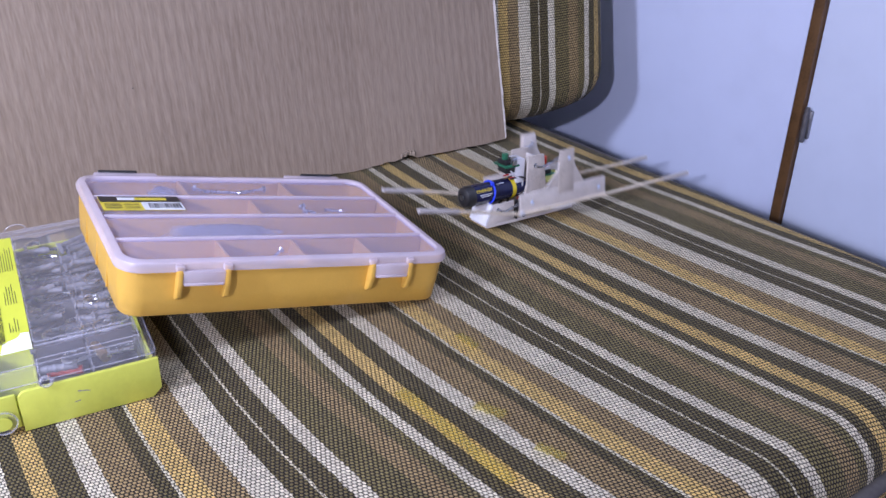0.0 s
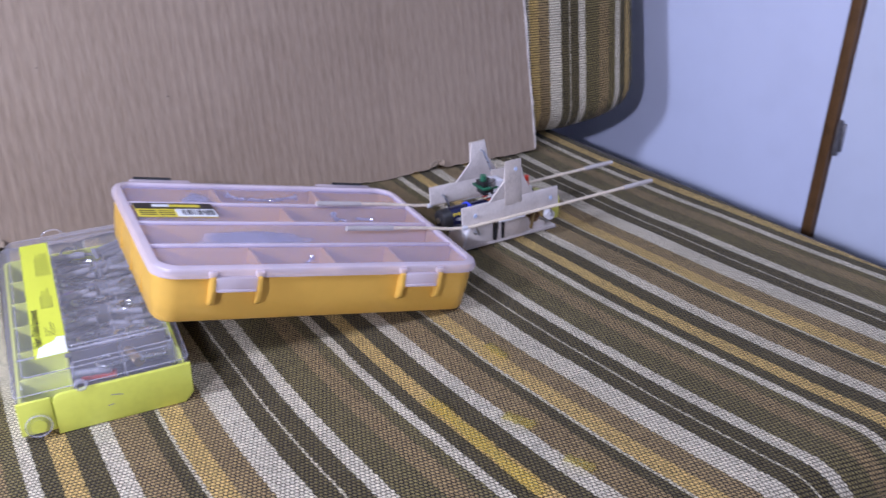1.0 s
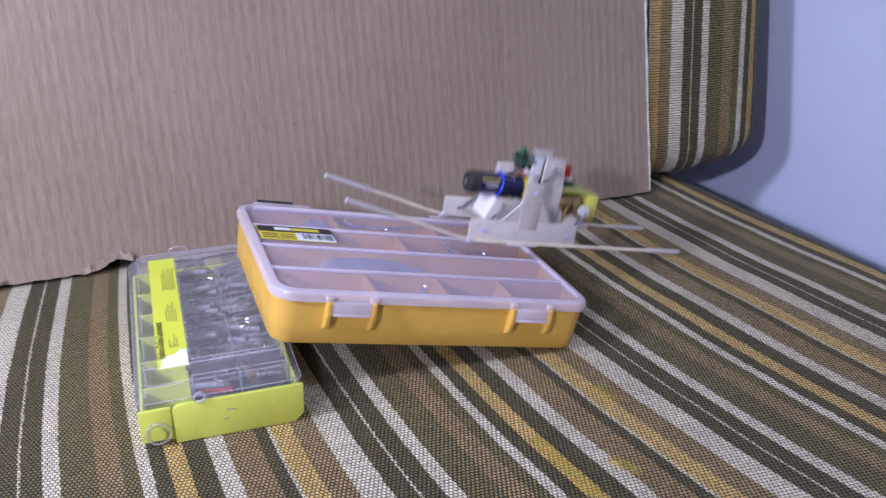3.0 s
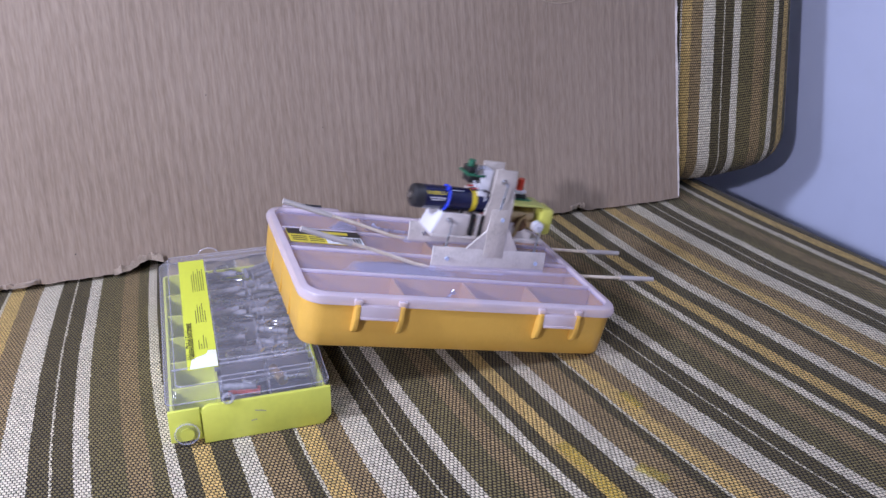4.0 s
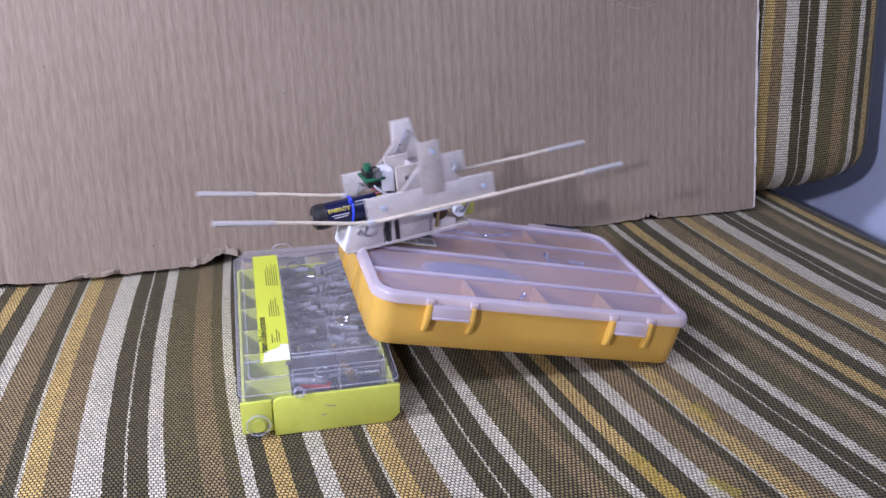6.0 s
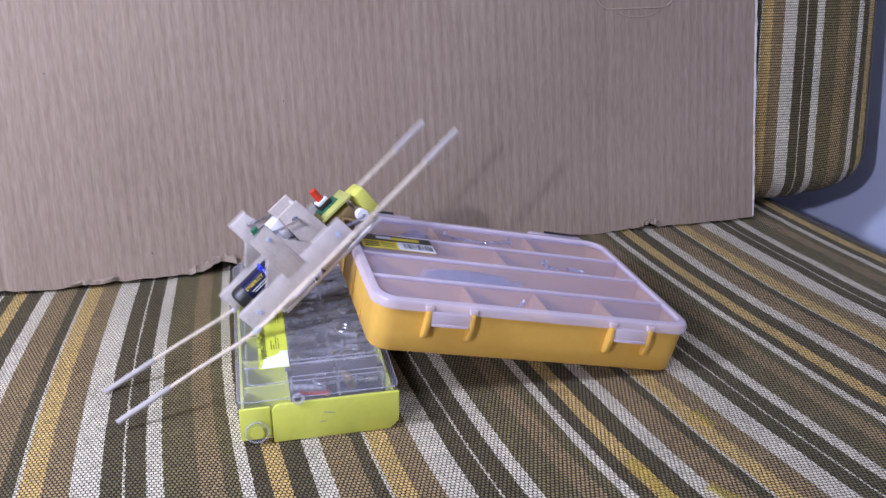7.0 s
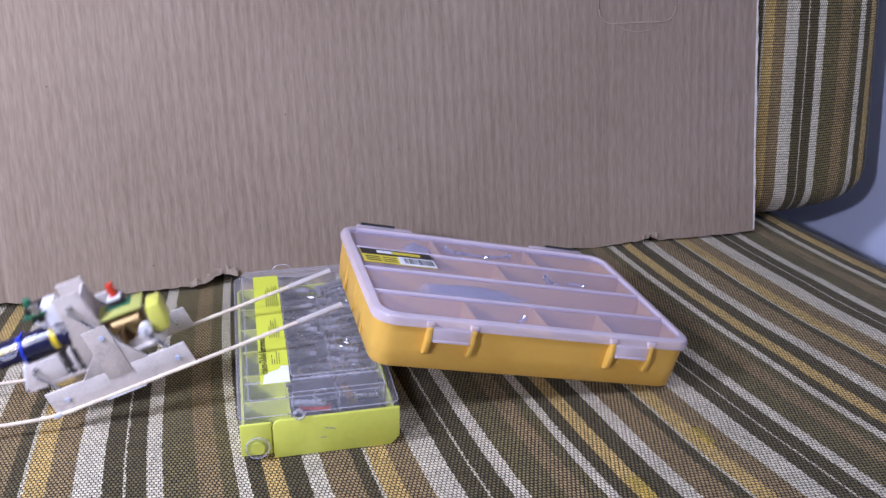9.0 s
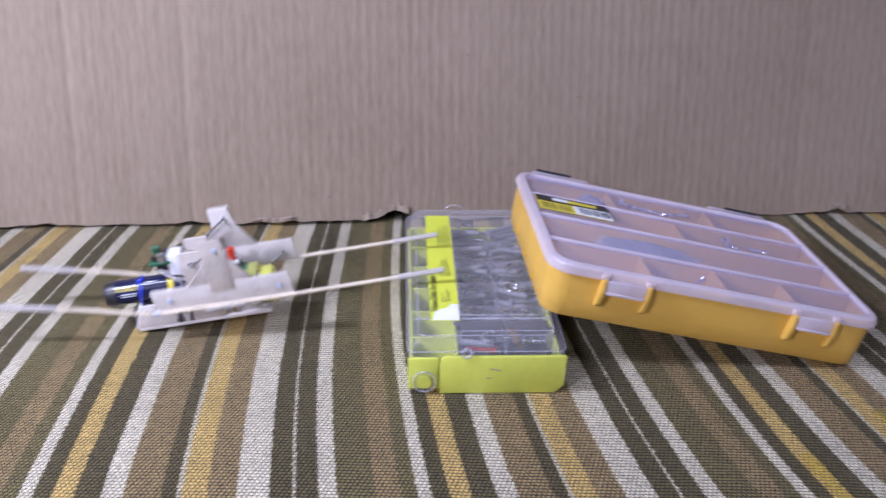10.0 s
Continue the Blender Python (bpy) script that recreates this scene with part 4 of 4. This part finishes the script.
    for a0, x0, x1 in ((14, 0.0040, 0.0140), (4, 0.0050, 0.0130), (58, -0.0080, -0.001)):
        a = radians(a0)
        bm = block(x0, x1, -0.0002, 0.0002, 0, 0.0001)
        part("print_bar", bm, M_PAPER, bat, m=Matrix.Translation((0, by + (br + 0.0001) * math.cos(a), bz + (br + 0.0001) * math.sin(a))) @ Matrix.Rotation(a - radians(90), 4, "X"))
    # electronics on the tower
    part("sensor_block", block(-0.0246, -0.0170, MID - 0.0045, MID + 0.0065, 0.0150, 0.0320, 0.0008), M_WHITE_PL, th, "white plastic block")
    board = part("circuit", block(-0.0190, -0.0070, MID - 0.0065, MID + 0.0075, 0.0275, 0.0288, 0.0002), M_CIRCUIT, th, "green circuit board", pose(0, 0, 0, 0, 0, 0))
    part("chip", block(-0.0175, -0.0085, MID - 0.0040, MID + 0.0055, 0.0288, 0.0322, 0.0005), M_BLACK, board, "black chip")
    part("chip", block(-0.0180, -0.0095, MID - 0.0050, MID + 0.0050, 0.0225, 0.0275, 0.0008), M_BLACK, board)
    part("coil", rod((-0.0110, MID + 0.0010, 0.0320), (-0.0110, MID + 0.0010, 0.0362), 0.0022, 14), M_CIRCUIT, board, "small green component")
    part("pins", block(-0.0165, -0.0125, MID + 0.0052, MID + 0.0078, 0.0288, 0.0345, 0.0003), M_STEEL, board)
    # wires
    for k, (mm, dy, bulge) in enumerate(((M_WIRE_R, 0.0045, 0.0), (M_WIRE_K, 0.0020, 0.002), (M_WIRE_K, 0.0060, 0.003), (M_WIRE_R, -0.0020, 0.001), (M_GLUE, 0.0070, -0.002), (M_GLUE, 0.0035, -0.003))):
        y = MID + dy
        if mm is M_GLUE:
            pts = [(-0.0120, y, 0.0250), (-0.0150, y + 0.001, 0.0215), (-0.0190 + bulge, y + 0.0015, 0.0170), (-0.0225, y, 0.0120), (-0.0240, y, 0.0070)]
        else:
            pts = [(-0.0135, y - 0.001, 0.0185), (-0.0190 - bulge, y + 0.001, 0.0190), (-0.0255 - bulge, y + 0.0012, 0.0140), (-0.0275, y + 0.001, 0.0060), (-0.0255, y, -0.0010), (-0.0225, y, -0.0050)]
        fine = []
        for i in range(len(pts) - 1):
            a, b = Vector(pts[i]), Vector(pts[i + 1])
            p0, p3 = Vector(pts[max(i - 1, 0)]), Vector(pts[min(i + 2, len(pts) - 1)])
            for s in range(5):
                u = s / 5
                fine.append(0.5 * ((2 * a) + (b - p0) * u + (2 * p0 - 5 * a + 4 * b - p3) * u * u + (3 * a - p0 - 3 * b + p3) * u ** 3))
        fine.append(Vector(pts[-1]))
        part("wire", tube(fine, 0.0006, 6), mm, th)
    part("wire_bundle", tube([(-0.0235, MID + 0.004, 0.0130), (-0.0262, MID + 0.0042, 0.0070), (-0.0270, MID + 0.004, 0.0005), (-0.0250, MID + 0.003, -0.006)], 0.0024, 10), M_WIRE_K, th, "dark bundle of wires")
    # motor, gears and switch behind the towers
    part("gearbox", block(-0.0730, -0.0640, MID - 0.0078, MID + 0.0078, -0.0066, 0.0108, 0.0022), M_GEAR_Y, th, "yellow gearbox")
    part("top_plate", block(-0.0640, -0.0400, MID - 0.0085, MID + 0.0085, 0.0116, 0.0131, 0.0003), M_PLATE_Y, th, "greenish yellow top plate")
    part("motor_can", rod((-0.0600, MID - 0.0010, 0.0025), (-0.0430, MID - 0.0010, 0.0025), 0.0072, 24), M_BRASS, th, "brownish motor can")
    part("gear", rod((-0.0505, MID + 0.0050, -0.0005), (-0.0505, MID + 0.0075, -0.0005), 0.0045, 18), M_TRIM, th, "brown gear")
    part("gear_strut", tube([(-0.0475, MID + 0.0082, -0.0085), (-0.0490, MID + 0.0084, 0.0020), (-0.0520, MID + 0.0084, 0.0060), (-0.0560, MID + 0.0084, -0.0010)], 0.0011, 8), M_BRASS, th)
    part("side_web", prism([(-0.0425, -0.0098), (-0.0600, -0.0098), (-0.0600, -0.0060), (-0.0425, 0.0010)], 0.0012), M_PLY, th, m=Matrix.Translation((0, MID + 0.0060, 0)))
    for y in (MID + 0.0095, MID - 0.0115):
        part("hub", rod((-0.0610, y - 0.0012, 0), (-0.0610, y + 0.0032, 0), 0.0035, 18), M_WHITE_PL, th, "white wheel hub")
    sw = part("switch", block(-0.0550, -0.0465, MID - 0.0085, MID - 0.0010, 0.0131, 0.0165, 0.0004), M_BLACK, th, "black push switch")
    part("switch_top", block(-0.0545, -0.0470, MID - 0.0080, MID - 0.0015, 0.0165, 0.0185, 0.0004), M_WHITE_PL, sw)
    part("button", rod((-0.0508, MID - 0.0048, 0.0185), (-0.0508, MID - 0.0048, 0.0258), 0.0023, 18, None, 0.0021), M_RED, sw, "red push button")
    part("switch_plate", block(-0.0580, -0.0440, MID - 0.0088, MID + 0.0010, 0.0131, 0.0137, 0.0002), M_CIRCUIT, sw)
    # cranks: a bent wire at each bearing; its arm turns with the drive
    cranks = []
    for side in (1, -1):
        y0 = MID + side * 0.0085
        y1, y2, y3 = MID + side * 0.0135, MID + side * 0.0160, MID + side * (SPAN / 2 + 0.0022)
        for x, z in PIVOTS:
            pts = [(0, y0, 0), (0, y1, 0), (0.0015, y2, 0), (CRANK - 0.0015, y2, 0), (CRANK, y2 + side * 0.001, 0), (CRANK, y3, 0)]
            c = part("crank", tube(pts, 0.0008, 8), M_STEEL, th, "bent steel wire crank", Matrix.Translation((x, 0, z)))
            part("nail_head", rod((CRANK, y3, 0), (CRANK, y3 + side * 0.0007, 0), 0.0013, 14), M_NAIL, c)
            part("bush", rod((0, y0, 0), (0, y0 + side * 0.0020, 0), 0.0016, 12), M_STEEL, c)
            cranks.append((c, x, z))
    # side frames with their runners
    frames = []
    bar = [(0.0088, -0.0062), (0.0098, 0.0068), (-0.0672, 0.0069), (-0.0686, -0.0066)]
    gusset = [(-0.0112, 0.0064), (-0.0232, 0.0190), (-0.0235, 0.0325), (-0.0345, 0.0328), (-0.0370, 0.0208), (-0.0476, 0.0064)]
    for side in (1, -1):
        y = MID + side * (SPAN / 2) - (0.0 if side > 0 else 0.0016)
        f = part("side_frame", prism(bar, 0.0016, 0.00025), M_PLY, th, "pale plywood side frame", Matrix.Translation((0, y, 0)))
        part("gusset", prism(gusset, 0.0014, 0.00025), M_PLY, f, m=Matrix.Translation((0, 0.0001, 0)))
        post = [(-0.0238, 0.0020), (-0.0223, 0.0330), (-0.0352, 0.0335), (-0.0372, 0.0020)]
        part("post", prism(post, 0.0005, 0.0002), M_PLY_GREY, f, "plywood post with darker grain", Matrix.Translation((0, 0.0016 if side > 0 else -0.0007, 0)))
        yr = 0.0024 if side > 0 else -0.0008
        pts = [(-0.1519, yr, -0.0062), (-0.1100, yr, -0.0066), (-0.0500, yr, -0.0070), (0.0020, yr, -0.0070), (0.0080, yr, -0.0066), (0.0200, yr, -0.0044), (0.0450, yr, 0.0022), (0.0906, yr, 0.0125)]
        part("runner", tube(pts, 0.0011, 8), M_SPLINT, f, "long thin wooden splint runner")
        part("runner_sleeve", tube([(-0.1535, yr, -0.0062), (-0.1400, yr, -0.0063), (-0.1270, yr, -0.0065)], 0.0017, 8), M_SLEEVE, f, "greyish shrink sleeve")
        part("runner_sleeve", tube([(0.0610, yr, 0.0058), (0.0760, yr, 0.0092), (0.0918, yr, 0.0128)], 0.0017, 8), M_SLEEVE, f, "greyish shrink sleeve")
        part("glue_blob", block(0.0060, 0.0110, yr - 0.0012, yr + 0.0014, -0.0082, -0.0052, 0.0008), M_GLUE, f, "blob of clear glue")
        part("foot_pad", block(-0.0400, -0.0180, yr - 0.0013, yr + 0.0013, -0.0086, -0.0078, 0.0003), M_GLUE, f)
        frames.append((f, y))
    return th, cranks, frames


ROBOT, CRANKS, FRAMES = robot()


def motions():
    # seconds, the body's place and turn, and the drive's angle
    rows = [
        (0.0, 0.2417, 0.0872, 0.0167, 2.4, -2.8, -170.0, 164), (0.1, 0.2423, 0.0881, 0.0154, 1.1, -2.1, -170.0, 105),
        (0.2, 0.2429, 0.0889, 0.0141, -0.2, -1.4, -170.1, 53), (0.3, 0.2433, 0.0902, 0.0143, -0.1, -1.6, -170.2, 16),
        (0.4, 0.2427, 0.0896, 0.0215, -0.1, -3.5, -171.0, -14), (0.5, 0.2355, 0.0847, 0.0354, -0.0, -4.9, -171.7, -48),
        (0.6, 0.2226, 0.0821, 0.0417, -0.3, -4.9, -171.9, -91), (0.7, 0.2092, 0.0822, 0.0351, -0.6, -4.9, -172.1, -139),
        (0.8, 0.2066, 0.0927, 0.0143, 0.3, -1.4, -171.0, -192), (0.9, 0.2051, 0.0908, 0.0140, 0.4, -1.1, -170.9, -249),
        (1.0, 0.2036, 0.0889, 0.0136, 0.5, -0.8, -170.8, -295), (1.1, 0.2049, 0.0897, 0.0179, 0.3, -4.5, -171.2, -326),
        (1.2, 0.2033, 0.0840, 0.0261, 0.0, -8.6, -171.6, -354), (1.3, 0.2012, 0.0778, 0.0386, -0.9, -9.3, -169.4, -385),
        (1.4, 0.1961, 0.0769, 0.0487, -1.1, -9.5, -168.9, -418), (1.5, 0.1845, 0.0741, 0.0539, -1.2, -9.6, -168.7, -455),
        (1.6, 0.1695, 0.0710, 0.0496, -1.0, -10.0, -168.5, -503), (1.7, 0.1680, 0.0704, 0.0452, 0.8, -14.2, -166.9, -555),
        (1.8, 0.1728, 0.0823, 0.0393, -0.2, -15.7, -168.5, -600), (1.9, 0.1770, 0.0929, 0.0341, -1.2, -17.2, -170.1, -643),
        (2.0, 0.1723, 0.0814, 0.0398, -2.2, -18.7, -171.6, -685), (2.1, 0.1707, 0.0779, 0.0420, -1.7, -17.8, -171.6, -725),
        (2.2, 0.1701, 0.0792, 0.0541, 0.3, -13.5, -171.5, -764), (2.3, 0.1597, 0.0780, 0.0623, 0.4, -13.3, -171.5, -803),
        (2.4, 0.1456, 0.0760, 0.0618, 0.5, -13.1, -171.5, -843), (2.5, 0.1338, 0.0744, 0.0505, 0.8, -12.5, -171.4, -885),
        (2.6, 0.1374, 0.0859, 0.0449, 0.3, -13.0, -172.1, -934), (2.7, 0.1385, 0.0894, 0.0432, 0.2, -13.2, -172.3, -983),
        (2.8, 0.1381, 0.0894, 0.0433, 0.2, -13.2, -172.3, -1029), (2.9, 0.1379, 0.0894, 0.0439, 0.1, -13.2, -172.4, -1075),
        (3.0, 0.1423, 0.0900, 0.0679, -0.2, -13.0, -172.9, -1121), (3.1, 0.1298, 0.0885, 0.0782, -0.2, -13.0, -172.9, -1167),
        (3.2, 0.1139, 0.0865, 0.0763, -0.2, -13.0, -173.0, -1212), (3.3, 0.1046, 0.0851, 0.0540, -0.8, -12.8, -173.8, -1256),
        (3.4, 0.1044, 0.0850, 0.0523, -0.9, -12.7, -174.0, -1299), (3.5, 0.1039, 0.0849, 0.0524, -0.9, -12.7, -174.1, -1342),
        (3.6, 0.1035, 0.0848, 0.0525, -1.0, -12.7, -174.1, -1383), (3.7, 0.1030, 0.0848, 0.0526, -1.0, -12.7, -174.1, -1423),
        (3.8, 0.1004, 0.0844, 0.0533, -1.1, -12.6, -174.2, -1461), (3.9, 0.0957, 0.0792, 0.0654, -0.5, -12.9, -172.7, -1493),
        (4.0, 0.0860, 0.0754, 0.0728, -0.3, -13.1, -171.9, -1526), (4.1, 0.0702, 0.0734, 0.0718, -0.2, -13.1, -172.0, -1570),
        (4.2, 0.0666, 0.0805, 0.0641, 5.1, -13.4, -173.6, -1623), (4.3, 0.0666, 0.0812, 0.0641, 5.6, -13.4, -173.8, -1678),
        (4.4, 0.0661, 0.0814, 0.0638, 5.8, -13.5, -173.8, -1731), (4.5, 0.0656, 0.0815, 0.0636, 5.9, -13.5, -173.9, -1779),
        (4.6, 0.0674, 0.0831, 0.0662, 3.3, -13.2, -171.7, -1819), (4.7, 0.0636, 0.0835, 0.0775, 2.0, -13.0, -170.6, -1855),
        (4.8, 0.0531, 0.0819, 0.0832, 1.7, -13.0, -170.4, -1890), (4.9, 0.0408, 0.0796, 0.0813, 1.5, -13.0, -170.3, -1926),
        (5.0, 0.0309, 0.0774, 0.0704, 1.0, -12.9, -169.8, -1965), (5.1, 0.0303, 0.0759, 0.0719, 0.7, -12.9, -169.4, -2010),
        (5.2, 0.0301, 0.0755, 0.0724, 0.7, -12.9, -169.3, -2058), (5.3, 0.0299, 0.0750, 0.0729, 0.6, -12.9, -169.2, -2107),
        (5.4, 0.0298, 0.0744, 0.0730, 0.5, -12.9, -169.0, -2155), (5.5, 0.0273, 0.0691, 0.0794, -0.3, -12.8, -167.7, -2199),
        (5.6, 0.0185, 0.0662, 0.0890, 0.0, -12.9, -167.5, -2235), (5.7, 0.0062, 0.0626, 0.0914, 0.3, -13.0, -167.4, -2272),
        (5.8, -0.0069, 0.0595, 0.0840, 0.2, -11.4, -167.2, -2312), (5.9, -0.0103, 0.0587, 0.0803, -1.0, 3.5, -165.8, -2354),
        (6.0, -0.0109, 0.0586, 0.0800, -1.1, 4.2, -165.7, -2396), (6.1, -0.0115, 0.0584, 0.0797, -1.1, 4.8, -165.7, -2440),
        (6.2, -0.0120, 0.0583, 0.0793, -1.2, 5.4, -165.6, -2484), (6.3, -0.0159, 0.0572, 0.0787, -1.7, 14.3, -164.9, -2529),
        (6.4, -0.0403, 0.0497, 0.0916, -2.6, 32.5, -163.7, -2574), (6.5, -0.0554, 0.0451, 0.0861, -2.6, 33.0, -163.6, -2620),
        (6.6, -0.0617, 0.0438, 0.0704, -2.7, 33.9, -163.6, -2667), (6.7, -0.0529, 0.0485, 0.0522, -3.1, 47.4, -162.6, -2713),
        (6.8, -0.0535, 0.0484, 0.0518, -3.1, 48.1, -162.6, -2760), (6.9, -0.0531, 0.0530, 0.0529, 3.7, 41.7, -158.6, -2812),
        (7.0, -0.0528, 0.0577, 0.0540, 9.5, 35.1, -155.9, -2861), (7.1, -0.0634, 0.0597, 0.0557, 8.4, 30.5, -159.3, -2894),
        (7.2, -0.0795, 0.0598, 0.0604, 7.7, 26.3, -162.1, -2928), (7.3, -0.0976, 0.0550, 0.0576, 7.7, 26.9, -162.5, -2979),
        (7.4, -0.1082, 0.0511, 0.0374, 7.6, 29.4, -164.2, -3038), (7.5, -0.1159, 0.0503, 0.0288, 6.6, 37.4, -170.0, -3093),
        (7.6, -0.1160, 0.0464, 0.0311, 4.6, 34.6, -171.5, -3139), (7.7, -0.1160, 0.0426, 0.0333, 2.7, 31.8, -172.8, -3179),
        (7.8, -0.1150, 0.0329, 0.0396, 2.5, 31.3, -172.7, -3213), (7.9, -0.1146, 0.0253, 0.0465, 1.7, 29.4, -172.5, -3244),
        (8.0, -0.1253, 0.0441, 0.0468, -1.0, 23.2, -171.5, -3280), (8.1, -0.1405, 0.0396, 0.0483, -1.3, 23.0, -171.1, -3324),
        (8.2, -0.1532, 0.0357, 0.0365, -1.7, 22.9, -170.7, -3375), (8.3, -0.1534, 0.0429, 0.0206, 2.5, 17.7, -173.4, -3434),
        (8.4, -0.1534, 0.0435, 0.0193, 2.9, 17.3, -173.7, -3496), (8.5, -0.1534, 0.0441, 0.0179, 3.2, 16.8, -173.9, -3548),
        (8.6, -0.1539, 0.0440, 0.0183, 3.1, 16.8, -173.9, -3588), (8.7, -0.1570, 0.0411, 0.0300, -0.1, 17.1, -174.4, -3621),
        (8.8, -0.1658, 0.0390, 0.0391, -1.2, 17.1, -174.6, -3651), (8.9, -0.1773, 0.0377, 0.0399, -1.3, 17.1, -174.6, -3684),
        (9.0, -0.1889, 0.0365, 0.0329, -1.4, 17.1, -174.6, -3722), (9.1, -0.1947, 0.0416, 0.0157, -1.4, 10.9, -175.4, -3773),
        (9.2, -0.1944, 0.0431, 0.0132, -1.4, 8.4, -175.7, -3832), (9.3, -0.1941, 0.0419, 0.0131, -1.4, 7.9, -175.8, -3884),
        (9.4, -0.1950, 0.0425, 0.0150, -2.5, 10.7, -176.1, -3925), (9.5, -0.1953, 0.0404, 0.0193, -4.1, 14.4, -176.6, -3960),
        (9.6, -0.2004, 0.0392, 0.0279, -2.7, 14.2, -175.0, -3992), (9.7, -0.2107, 0.0380, 0.0334, -2.5, 14.2, -174.8, -4025),
        (9.8, -0.2261, 0.0368, 0.0308, -2.4, 13.9, -174.7, -4070), (9.9, -0.2342, 0.0388, 0.0154, -2.1, 11.6, -174.3, -4123),
        (10.0, -0.2321, 0.0388, 0.0131, -1.5, 7.9, -173.6, -4175)]
    walk(ROBOT, [(t, pose(x, y, z, rx, ry, rz)) for t, x, y, z, rx, ry, rz, a in rows])
    for ob, y0 in FRAMES:
        walk(ob, [(t, pose(CRANK * math.cos(radians(a)), y0, CRANK * math.sin(radians(a)))) for t, x, y, z, rx, ry, rz, a in rows])
    for ob, px, pz in CRANKS:
        walk(ob, [(t, pose(px, 0, pz, 0, -a, 0)) for t, x, y, z, rx, ry, rz, a in rows])


motions()
